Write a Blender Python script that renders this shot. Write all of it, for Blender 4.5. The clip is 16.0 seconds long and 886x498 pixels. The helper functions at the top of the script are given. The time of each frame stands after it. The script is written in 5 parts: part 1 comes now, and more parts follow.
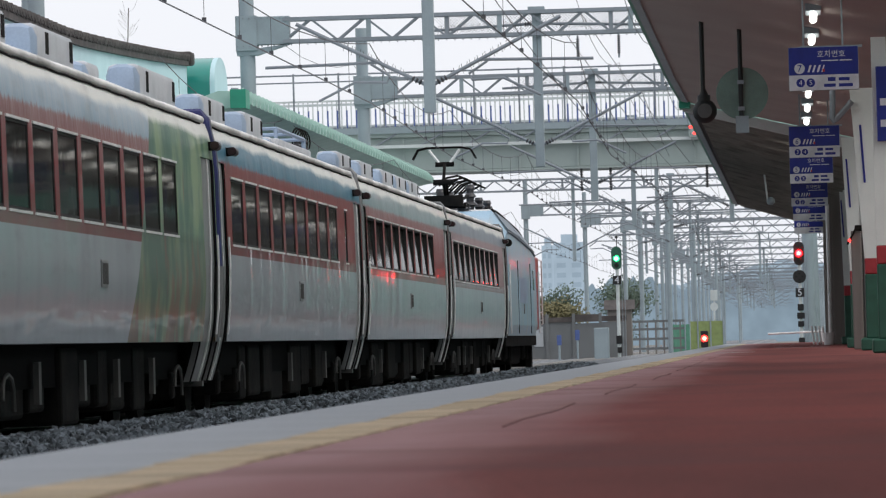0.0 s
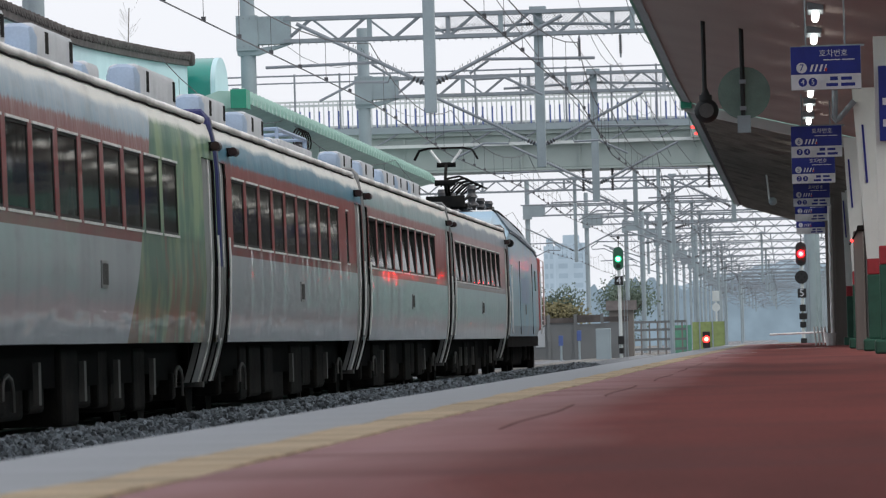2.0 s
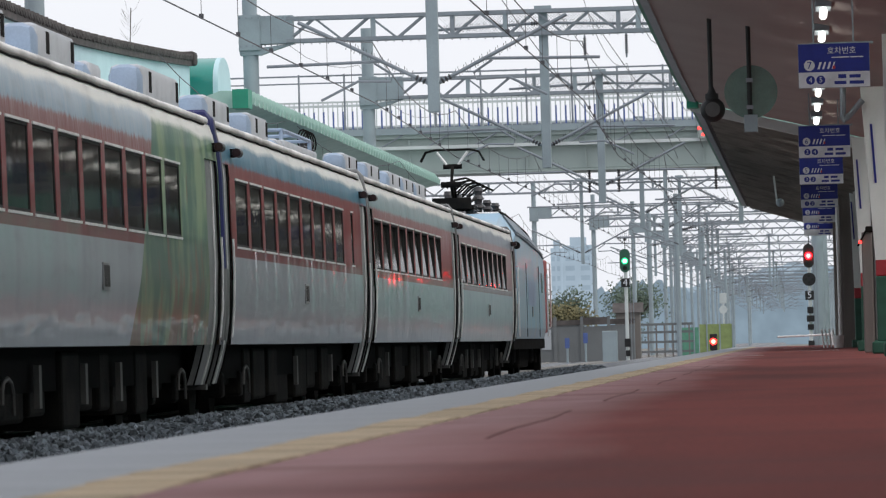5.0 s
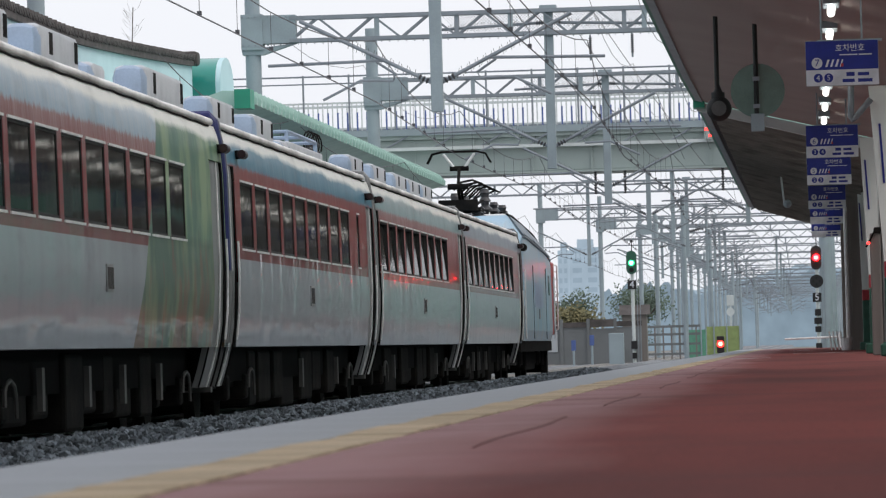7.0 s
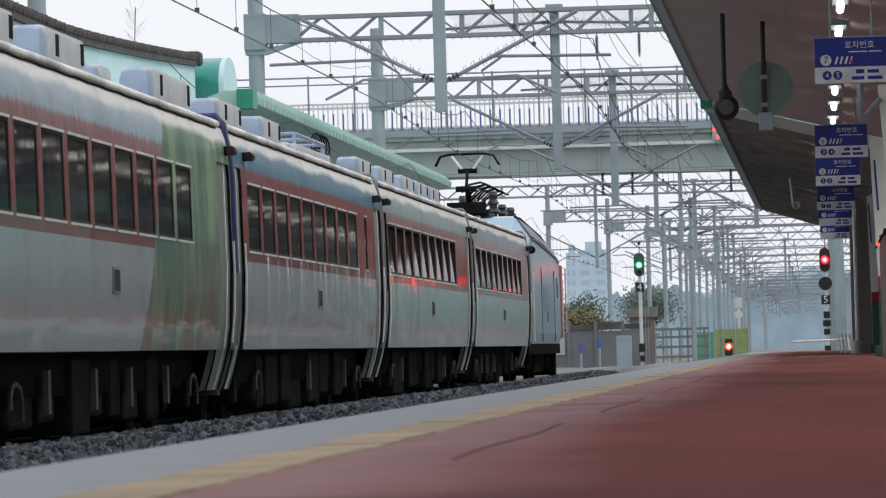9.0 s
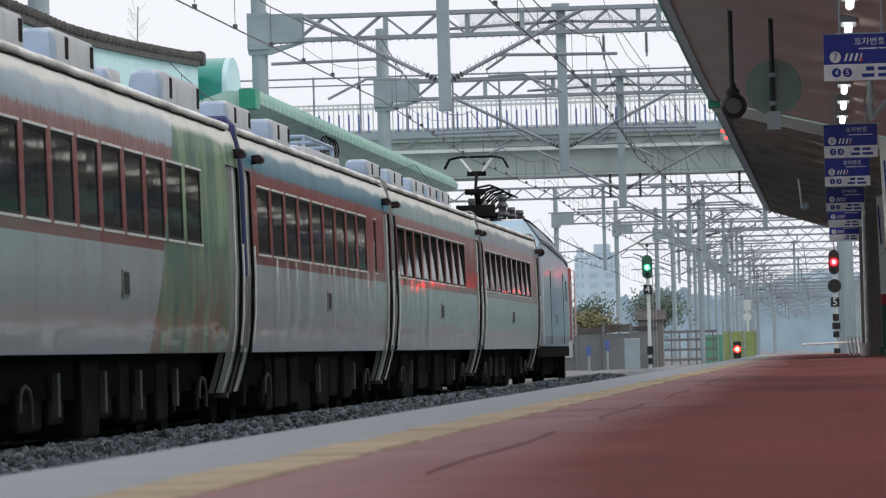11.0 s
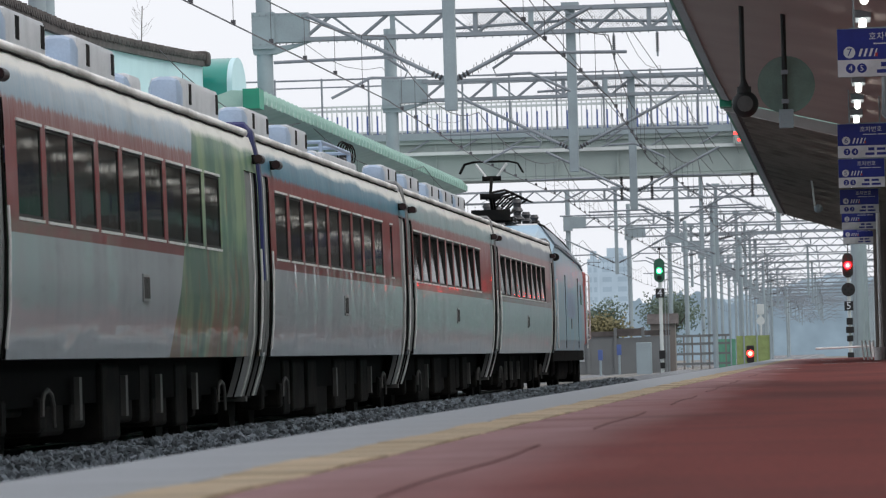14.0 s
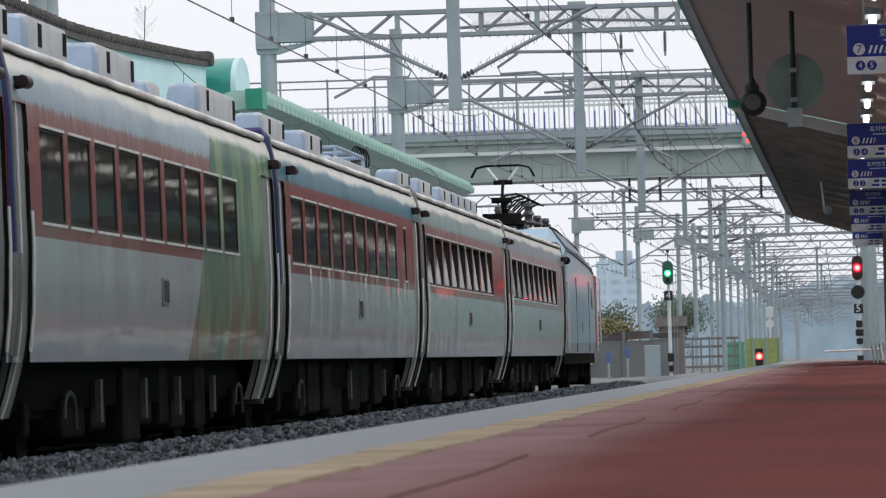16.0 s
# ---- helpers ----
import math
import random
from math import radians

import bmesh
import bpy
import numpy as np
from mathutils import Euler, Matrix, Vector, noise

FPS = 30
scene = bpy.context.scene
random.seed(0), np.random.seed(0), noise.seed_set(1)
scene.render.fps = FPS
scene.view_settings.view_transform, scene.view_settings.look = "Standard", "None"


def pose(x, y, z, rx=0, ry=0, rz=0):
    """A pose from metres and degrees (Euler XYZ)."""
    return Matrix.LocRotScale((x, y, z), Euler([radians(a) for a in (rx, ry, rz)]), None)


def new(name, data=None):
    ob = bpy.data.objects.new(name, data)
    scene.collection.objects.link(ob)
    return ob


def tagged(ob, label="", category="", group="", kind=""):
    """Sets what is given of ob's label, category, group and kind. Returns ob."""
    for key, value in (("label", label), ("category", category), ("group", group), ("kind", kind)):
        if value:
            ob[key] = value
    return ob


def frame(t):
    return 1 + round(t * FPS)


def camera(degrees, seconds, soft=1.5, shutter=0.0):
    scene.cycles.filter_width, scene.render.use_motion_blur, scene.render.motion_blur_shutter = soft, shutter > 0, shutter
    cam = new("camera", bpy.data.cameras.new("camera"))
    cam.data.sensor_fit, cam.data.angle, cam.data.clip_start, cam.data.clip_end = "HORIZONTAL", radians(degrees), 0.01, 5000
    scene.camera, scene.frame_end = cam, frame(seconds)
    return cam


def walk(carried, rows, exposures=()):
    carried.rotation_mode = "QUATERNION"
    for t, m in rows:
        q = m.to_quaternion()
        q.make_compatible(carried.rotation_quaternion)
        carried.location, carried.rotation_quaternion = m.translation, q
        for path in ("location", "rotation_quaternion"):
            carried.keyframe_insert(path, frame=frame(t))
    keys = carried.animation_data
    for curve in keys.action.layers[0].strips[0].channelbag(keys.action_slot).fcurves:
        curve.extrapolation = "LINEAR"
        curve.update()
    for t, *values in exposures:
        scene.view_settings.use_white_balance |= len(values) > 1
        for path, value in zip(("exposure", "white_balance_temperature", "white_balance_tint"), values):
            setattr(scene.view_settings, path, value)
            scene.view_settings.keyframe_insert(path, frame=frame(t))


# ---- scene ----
# z = 0 is the top of the rails, y runs along the tracks, x to the right of the camera
LEAN = pose(0, 0, 0, 0, 0, -1.6)      # the camera leans a little
cam = camera(8.5566, 16.0, soft=1.2)
cam.data.dof.use_dof = True          # a long lens: the platform in front lies out of focus
cam.data.dof.focus_distance = 100
cam.data.dof.aperture_fstop = 15
walk(cam, [
    (0, pose(0, -4.390, 0.8, 90.9180, 0, 3.3069) @ LEAN),
    (1, pose(0, -4.253, 0.8, 90.9203, 0, 3.3138) @ LEAN),
    (2, pose(0, -4.009, 0.8, 90.9248, 0, 3.3264) @ LEAN),
    (3, pose(0, -3.660, 0.8, 90.9313, 0, 3.3448) @ LEAN),
    (4, pose(0, -3.213, 0.8, 90.9398, 0, 3.3689) @ LEAN),
    (5, pose(0, -2.681, 0.8, 90.9499, 0, 3.3983) @ LEAN),
    (6, pose(0, -2.078, 0.8, 90.9615, 0, 3.4321) @ LEAN),
    (7, pose(0, -1.419, 0.8, 90.9741, 0, 3.4697) @ LEAN),
    (8, pose(0, -0.721, 0.8, 90.9876, 0, 3.5101) @ LEAN),
    (9, pose(0, 0.000, 0.8, 91.0016, 0, 3.5524) @ LEAN),
    (10, pose(0, 0.729, 0.8, 91.0160, 0, 3.5958) @ LEAN),
    (11, pose(0, 1.456, 0.8, 91.0306, 0, 3.6396) @ LEAN),
    (12, pose(0, 2.171, 0.8, 91.0451, 0, 3.6833) @ LEAN),
    (13, pose(0, 2.872, 0.8, 91.0597, 0, 3.7269) @ LEAN),
    (14, pose(0, 3.563, 0.8, 91.0743, 0, 3.7705) @ LEAN),
    (15, pose(0, 4.253, 0.8, 91.0891, 0, 3.8148) @ LEAN),
    (16, pose(0, 4.960, 0.8, 91.1044, 0, 3.8609) @ LEAN),
])

world = bpy.data.worlds.new("sky")
scene.world = world
world.use_nodes = True
wn = world.node_tree
sky = wn.nodes.new("ShaderNodeTexSky")
sky.sky_type = "NISHITA"
sky.sun_disc = False
sky.sun_elevation = radians(48)
sky.sun_rotation = radians(110)
sky.dust_density = 6.0
sky.air_density = 1.2
veil = wn.nodes.new("ShaderNodeMixRGB")      # a closed cloud cover takes the blue out of the sky
veil.inputs[0].default_value = 0.82
veil.inputs[2].default_value = (6.9, 7.05, 7.5, 1)
wn.links.new(sky.outputs[0], veil.inputs[1])
back = wn.nodes["Background"]
back.inputs[1].default_value = 0.15
wn.links.new(veil.outputs[0], back.inputs[0])

sun = new("sun", bpy.data.lights.new("sun", "SUN"))
sun.data.energy = 0.8
sun.data.angle = radians(30)
sun.data.color = (1.0, 0.96, 0.92)
sun.rotation_euler = Euler((radians(42), 0, radians(70)))
scene.view_settings.exposure = 0.05


# ---------------------------------------------------------------- materials
def mat(name, base, rough=0.6, metal=0.0, dark=None, scale=4.0, amount=0.5, bump=0.0, stretch=(1, 1, 1), fine=40.0, coat=0.0, emit=None, power=0.0, alpha=1.0, spec=0.4):
    """A surface with broad stains, fine grain and relief."""
    m = bpy.data.materials.new(name)
    m.use_nodes = True
    t = m.node_tree
    p = t.nodes["Principled BSDF"]
    p.inputs["Roughness"].default_value = rough
    p.inputs["Metallic"].default_value = metal
    p.inputs["Coat Weight"].default_value = coat
    p.inputs["Coat Roughness"].default_value = 0.12
    p.inputs["Alpha"].default_value = alpha
    p.inputs["Specular IOR Level"].default_value = spec
    if emit:
        p.inputs["Emission Color"].default_value = (*emit, 1)
        p.inputs["Emission Strength"].default_value = power
    dark = dark or tuple(c * 0.6 for c in base)
    co = t.nodes.new("ShaderNodeTexCoord")
    mp = t.nodes.new("ShaderNodeMapping")
    mp.inputs["Scale"].default_value = stretch
    t.links.new(co.outputs["Object"], mp.inputs[0])
    a = t.nodes.new("ShaderNodeTexNoise")
    a.inputs["Scale"].default_value = scale
    a.inputs["Detail"].default_value = 5
    t.links.new(mp.outputs[0], a.inputs[0])
    b = t.nodes.new("ShaderNodeTexNoise")
    b.inputs["Scale"].default_value = fine
    b.inputs["Detail"].default_value = 2
    t.links.new(mp.outputs[0], b.inputs[0])
    r = t.nodes.new("ShaderNodeMapRange")
    r.inputs[1].default_value, r.inputs[2].default_value = 0.42, 0.68
    r.inputs[3].default_value, r.inputs[4].default_value = 0.0, amount
    t.links.new(a.outputs[0], r.inputs[0])
    x = t.nodes.new("ShaderNodeMixRGB")
    x.inputs[1].default_value, x.inputs[2].default_value = (*base, 1), (*dark, 1)
    t.links.new(r.outputs[0], x.inputs[0])
    y = t.nodes.new("ShaderNodeMixRGB")
    y.blend_type = "OVERLAY"
    y.inputs[0].default_value = 0.25 * amount
    t.links.new(x.outputs[0], y.inputs[1])
    t.links.new(b.outputs[0], y.inputs[2])
    t.links.new(y.outputs[0], p.inputs["Base Color"])
    if bump:
        n = t.nodes.new("ShaderNodeBump")
        n.inputs["Strength"].default_value = bump
        n.inputs["Distance"].default_value = 0.02
        t.links.new(b.outputs[0], n.inputs["Height"])
        t.links.new(n.outputs[0], p.inputs["Normal"])
    return m


def livery(name, green=False, paled=0.0, chalk=0.12, blue=(0.03, 0.17, 0.26)):
    """Faded paint of the coaches: silver below, red window band, blue above, washed out towards the roof, run down by rain."""
    m = bpy.data.materials.new(name)
    m.use_nodes = True
    t = m.node_tree
    L = t.links.new
    p = t.nodes["Principled BSDF"]
    p.inputs["Roughness"].default_value = 0.3
    p.inputs["Metallic"].default_value = 0.0
    p.inputs["Coat Weight"].default_value = 0.28
    p.inputs["Coat Roughness"].default_value = 0.06
    p.inputs["Specular IOR Level"].default_value = 0.2
    co = t.nodes.new("ShaderNodeTexCoord")
    sep = t.nodes.new("ShaderNodeSeparateXYZ")
    L(co.outputs["Object"], sep.inputs[0])

    def noise_tex(scale, stretch, detail=4):
        mp = t.nodes.new("ShaderNodeMapping")
        mp.inputs["Scale"].default_value = stretch
        L(co.outputs["Object"], mp.inputs[0])
        n = t.nodes.new("ShaderNodeTexNoise")
        n.inputs["Scale"].default_value = scale
        n.inputs["Detail"].default_value = detail
        L(mp.outputs[0], n.inputs[0])
        return n.outputs[0]

    def math_node(op, a, b):
        n = t.nodes.new("ShaderNodeMath")
        n.operation = op
        for i, v in enumerate((a, b)):
            if isinstance(v, (int, float)):
                n.inputs[i].default_value = v
            else:
                L(v, n.inputs[i])
        return n.outputs[0]

    def ramp(v, lo, hi, to=1.0):
        n = t.nodes.new("ShaderNodeMapRange")
        n.inputs[1].default_value, n.inputs[2].default_value = lo, hi
        n.inputs[3].default_value, n.inputs[4].default_value = 0.0, to
        L(v, n.inputs[0])
        return n.outputs[0]

    def blend(f, a, b):
        n = t.nodes.new("ShaderNodeMixRGB")
        L(f, n.inputs[0])
        for i, v in ((1, a), (2, b)):
            if isinstance(v, tuple):
                n.inputs[i].default_value = (*v, 1)
            else:
                L(v, n.inputs[i])
        return n.outputs[0]

    z, y = sep.outputs[2], sep.outputs[1]
    streak = noise_tex(7.0, (1, 1, 0.08))
    broad = noise_tex(0.9, (1, 1, 0.4))
    fine = noise_tex(19.0, (1, 1, 0.05), 3)
    run = math_node("ADD", math_node("MULTIPLY", math_node("SUBTRACT", streak, 0.5), 0.10), math_node("MULTIPLY", math_node("SUBTRACT", fine, 0.5), 0.10))
    zr = math_node("ADD", z, run)
    c = blend(ramp(z, 1.90, 1.905), (0.41, 0.455, 0.495), (0.215, 0.018, 0.02))
    c = blend(ramp(zr, 2.94, 2.985), c, blue)
    c = blend(ramp(math_node("ADD", z, math_node("MULTIPLY", math_node("SUBTRACT", fine, 0.5), 1.3)), 2.55, 3.25, chalk), c, (0.62, 0.60, 0.60))
    # grey-pink mixed into the upper paint stands for sky reflected at a grazing angle
    if paled:
        c = blend(ramp(math_node("ADD", z, math_node("MULTIPLY", fine, 0.3)), 2.0, 2.1, paled), c, (0.46, 0.42, 0.43))
    if green:
        edge = math_node("ADD", math_node("MULTIPLY", z, -1.1), 0.0)      # slanting edge of the green film
        leaf = noise_tex(1.6, (1, 1, 0.7), 6)
        g = blend(ramp(leaf, 0.38, 0.58), (0.25, 0.35, 0.20), (0.08, 0.18, 0.13))
        g = blend(ramp(math_node("SUBTRACT", noise_tex(2.2, (1, 1, 0.6)), math_node("MULTIPLY", z, 0.12)), 0.33, 0.42, 0.7), g, (0.26, 0.11, 0.07))
        c = blend(ramp(math_node("ADD", y, edge), 11.3, 11.34), c, g)
    wash = ramp(math_node("ADD", z, math_node("ADD", math_node("MULTIPLY", noise_tex(1.3, (1, 0.35, 0.6), 5), 0.24), math_node("MULTIPLY", fine, 0.07))), 3.33, 3.40, 0.92)
    c = blend(wash, c, (0.86, 0.85, 0.80))
    c = blend(ramp(math_node("ADD", z, math_node("MULTIPLY", noise_tex(3.0, (1, 0.35, 1), 6), 0.35)), 3.52, 3.58, 0.3), c, (0.34, 0.33, 0.31))      # soot under the gutter
    c = blend(ramp(fine, 0.55, 0.78, 0.14), c, (0.45, 0.44, 0.43))
    c = blend(ramp(broad, 0.55, 0.8, 0.15), c, (0.17, 0.15, 0.14))
    low = noise_tex(2.2, (1, 0.5, 2.5))
    c = blend(ramp(low, 0.55, 0.75, 0.22), c, (0.20, 0.18, 0.16))
    L(c, p.inputs["Base Color"])
    L(math_node("SUBTRACT", 0.58, ramp(z, 1.98, 2.08, 0.46)), p.inputs["Coat Weight"])      # the upper paint has gone dull
    rg = t.nodes.new("ShaderNodeMapRange")
    rg.inputs[3].default_value, rg.inputs[4].default_value = 0.34, 0.5
    L(broad, rg.inputs[0])
    L(rg.outputs[0], p.inputs["Roughness"])
    bp = t.nodes.new("ShaderNodeBump")
    bp.inputs["Strength"].default_value = 0.6
    bp.inputs["Distance"].default_value = 0.036
    sheet = math_node("ADD", noise_tex(1.1, (1, 1, 0.14), 1), math_node("MULTIPLY", noise_tex(1.0, (1, 0.3, 1.6), 3), 0.7))      # the sheets wave along the coach
    L(math_node("ADD", sheet, math_node("MULTIPLY", noise_tex(5.0, (1, 0.6, 0.6), 3), 0.05)), bp.inputs["Height"])
    L(bp.outputs[0], p.inputs["Normal"])
    L(bp.outputs[0], p.inputs["Coat Normal"])
    return m


STEEL = mat("galvanised_steel", (0.25, 0.28, 0.31), 0.55, 0.2, (0.17, 0.19, 0.21), 1.5, 0.5)
POLE = mat("grey_painted_pole", (0.29, 0.35, 0.38), 0.6, 0, (0.21, 0.25, 0.27), 1.2, 0.5)
WIRE = mat("weathered_copper_wire", (0.10, 0.10, 0.11), 0.6, 0.4)
INSUL = mat("dark_porcelain", (0.055, 0.055, 0.06), 0.35)
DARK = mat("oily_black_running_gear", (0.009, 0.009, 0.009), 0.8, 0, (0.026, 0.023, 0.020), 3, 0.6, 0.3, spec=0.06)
DARKER = mat("near_black_underframe", (0.006, 0.006, 0.006), 0.9, spec=0.05)
PIPE = mat("dusty_grey_pipe", (0.085, 0.083, 0.08), 0.6, 0.0)
COACH = livery("coach_paint")
COACH_CHALKY = livery("coach_paint_chalky", False, 0.0, 0.5, (0.14, 0.30, 0.33))
COACH_SKY_SHEEN = livery("coach_paint_sky_sheen", False, 0.5)
COACH_FILM = livery("coach_paint_with_green_film", True, 0.0, 0.5, (0.25, 0.42, 0.55))
ROOFBOX = mat("roof_unit_paint", (0.52, 0.54, 0.57), 0.5, 0, (0.36, 0.38, 0.41), 2.5, 0.6, 0.1)
ROOFBLUE = mat("roof_unit_blue_paint", (0.31, 0.40, 0.53), 0.5, 0, (0.24, 0.29, 0.37), 2.5, 0.5)
GUTTER = mat("flaking_white_gutter", (0.88, 0.87, 0.86), 0.6, 0, (0.36, 0.35, 0.34), 1.4, 0.75, 0.1, (1, 0.6, 1))
LAMPBODY = mat("dark_reddish_lamp_housing", (0.026, 0.017, 0.019), 0.45)
ROOF = mat("dirty_roof_sheet", (0.86, 0.86, 0.86), 0.6, 0, (0.55, 0.55, 0.55), 1.5, 0.6, 0.2, (1, 0.4, 1))
GLASS = mat("dark_tinted_glass", (0.024, 0.027, 0.026), 0.05, 0, (0.032, 0.034, 0.032), 1.2, 0.6, 0.10, fine=1.2, spec=0.004)
TRIM = mat("bright_window_trim", (0.84, 0.84, 0.83), 0.4, 0.1)
GASKET = mat("black_rubber", (0.02, 0.02, 0.02), 0.7)
NAVY = mat("navy_end_paint", (0.025, 0.03, 0.13), 0.4, 0, (0.03, 0.04, 0.09), 3, 0.7)
DOORGREY = mat("scuffed_grey_door", (0.24, 0.245, 0.25), 0.4, 0.2, (0.10, 0.10, 0.10), 2, 0.7, 0.1, (1, 1, 0.3))
LOCO = mat("locomotive_blue_grey", (0.31, 0.48, 0.62), 0.4, 0, (0.42, 0.46, 0.48), 0.7, 0.8, 0.1, (1, 1, 0.5), coat=0.3)
LOCODARK = mat("locomotive_slate_grey", (0.17, 0.21, 0.25), 0.45, 0, (0.12, 0.15, 0.17), 0.9, 0.7)
LOCORED = mat("locomotive_red", (0.45, 0.06, 0.06), 0.4)
LAMPRED = mat("dull_red_lens", (0.03, 0.012, 0.012), 0.2)
BALLAST = mat("granite_ballast", (0.25, 0.26, 0.275), 0.9, 0, (0.10, 0.105, 0.11), 6, 1.0, 0.5, spec=0.2)


def per_stone(m):
    """Stones that differ from one another."""
    t = m.node_tree
    p = t.nodes["Principled BSDF"]
    old = p.inputs["Base Color"].links[0].from_socket
    g = t.nodes.new("ShaderNodeNewGeometry")
    r = t.nodes.new("ShaderNodeMapRange")
    r.inputs[3].default_value, r.inputs[4].default_value = 0.25, 1.6
    t.links.new(g.outputs["Random Per Island"], r.inputs[0])
    x = t.nodes.new("ShaderNodeMixRGB")
    x.blend_type = "MULTIPLY"
    x.inputs[0].default_value = 1
    t.links.new(old, x.inputs[1])
    t.links.new(r.outputs[0], x.inputs[2])
    t.links.new(x.outputs[0], p.inputs["Base Color"])
    return m


STONE = per_stone(mat("broken_granite", (0.175, 0.20, 0.22), 0.9, 0, (0.065, 0.073, 0.078), 6, 0.8, 0.5, spec=0.2))
RAIL = mat("rail_steel", (0.24, 0.20, 0.18), 0.4, 0.7)
SLEEPER = mat("concrete_sleeper", (0.33, 0.32, 0.30), 0.85)


def per_piece(m, lo, hi):
    """Pieces that differ from one another."""
    t = m.node_tree
    p = t.nodes["Principled BSDF"]
    old = p.inputs["Base Color"].links[0].from_socket
    g = t.nodes.new("ShaderNodeObjectInfo")
    r = t.nodes.new("ShaderNodeMapRange")
    r.inputs[3].default_value, r.inputs[4].default_value = lo, hi
    t.links.new(g.outputs["Random"], r.inputs[0])
    x = t.nodes.new("ShaderNodeMixRGB")
    x.blend_type = "MULTIPLY"
    x.inputs[0].default_value = 1
    t.links.new(old, x.inputs[1])
    t.links.new(r.outputs[0], x.inputs[2])
    t.links.new(x.outputs[0], p.inputs["Base Color"])
    return m


CONCRETE = mat("platform_edge_concrete", (0.42, 0.445, 0.47), 0.8, 0, (0.35, 0.37, 0.39), 0.8, 0.6, 0.1, spec=0.2)
YELLOW = per_piece(mat("yellow_tactile_paving", (0.58, 0.46, 0.31), 0.8, 0, (0.46, 0.385, 0.29), 3.0, 0.9, 0.2, spec=0.15), 0.72, 1.2)


def coating():
    """Red platform coating, rubbed pink towards the edge, with scuffs and damp patches."""
    m = mat("red_platform_coating", (0.215, 0.054, 0.048), 0.75, 0, (0.125, 0.034, 0.031), 0.7, 1.0, 0.15, (1, 0.16, 1), spec=0.12)
    t = m.node_tree
    p = t.nodes["Principled BSDF"]
    old = p.inputs["Base Color"].links[0].from_socket
    co = t.nodes.new("ShaderNodeTexCoord")
    sep = t.nodes.new("ShaderNodeSeparateXYZ")
    t.links.new(co.outputs["Object"], sep.inputs[0])
    mp = t.nodes.new("ShaderNodeMapping")
    mp.inputs["Scale"].default_value = (1, 0.12, 1)
    t.links.new(co.outputs["Object"], mp.inputs[0])
    n = t.nodes.new("ShaderNodeTexNoise")
    n.inputs["Scale"].default_value, n.inputs["Detail"].default_value = 1.6, 7
    t.links.new(mp.outputs[0], n.inputs[0])
    a = t.nodes.new("ShaderNodeMath")
    a.operation = "MULTIPLY_ADD"
    a.inputs[1].default_value = -0.9
    t.links.new(n.outputs[0], a.inputs[0])
    t.links.new(sep.outputs[0], a.inputs[2])
    r = t.nodes.new("ShaderNodeMapRange")
    r.inputs[1].default_value, r.inputs[2].default_value = -1.75, -1.05
    r.inputs[3].default_value, r.inputs[4].default_value = 0.85, 0.0
    t.links.new(a.outputs[0], r.inputs[0])
    mq = t.nodes.new("ShaderNodeMapping")
    mq.inputs["Scale"].default_value = (0.5, 1.1, 1)
    t.links.new(co.outputs["Object"], mq.inputs[0])
    sc = t.nodes.new("ShaderNodeTexNoise")
    sc.inputs["Scale"].default_value, sc.inputs["Detail"].default_value = 0.9, 8
    t.links.new(mq.outputs[0], sc.inputs[0])
    rs = t.nodes.new("ShaderNodeMapRange")
    rs.inputs[1].default_value, rs.inputs[2].default_value = 0.5, 0.72
    rs.inputs[3].default_value, rs.inputs[4].default_value = 0.0, 0.6
    t.links.new(sc.outputs[0], rs.inputs[0])
    scuff = t.nodes.new("ShaderNodeMixRGB")
    scuff.inputs[2].default_value = (0.12, 0.045, 0.045, 1)
    t.links.new(rs.outputs[0], scuff.inputs[0])
    x = t.nodes.new("ShaderNodeMixRGB")
    x.inputs[2].default_value = (0.42, 0.255, 0.26, 1)
    t.links.new(r.outputs[0], x.inputs[0])
    t.links.new(old, x.inputs[1])
    t.links.new(x.outputs[0], scuff.inputs[1])
    t.links.new(scuff.outputs[0], p.inputs["Base Color"])
    return m


TAR = mat("dirty_joint_tar", (0.18, 0.075, 0.07), 0.9, 0, (0.16, 0.07, 0.065), 2.0, 0.9)
REDPAVE = coating()
EARTH = mat("dusty_ground", (0.20, 0.19, 0.17), 0.9, 0, (0.13, 0.13, 0.11), 0.3, 0.8, 0.2)
SOFFIT = mat("brown_soffit_sheet", (0.31, 0.28, 0.265), 0.7, 0, (0.26, 0.235, 0.222), 0.5, 0.6)
PURLIN = mat("dusty_steel_purlin", (0.24, 0.22, 0.20), 0.6, 0, (0.09, 0.08, 0.07), 1.5, 0.6)
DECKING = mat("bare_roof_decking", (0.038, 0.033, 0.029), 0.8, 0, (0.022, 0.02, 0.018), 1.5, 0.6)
WHITE = mat("white_paint", (0.58, 0.62, 0.62), 0.5, 0, (0.42, 0.45, 0.45), 1.2, 0.5)
COLWHITE = mat("bright_column_paint", (0.78, 0.82, 0.79), 0.5, 0, (0.62, 0.66, 0.63), 1.2, 0.5)
GREEN = mat("green_paint", (0.025, 0.27, 0.17), 0.45, 0, (0.02, 0.17, 0.12), 1.5, 0.5)
BARREL = mat("teal_barrel_roof_sheet", (0.02, 0.25, 0.205), 0.35, 0, (0.03, 0.19, 0.16), 0.8, 0.6, coat=0.4)
DKGREEN = mat("dark_green_paint", (0.03, 0.11, 0.075), 0.45)
REDPAINT = mat("red_paint", (0.42, 0.04, 0.05), 0.45)
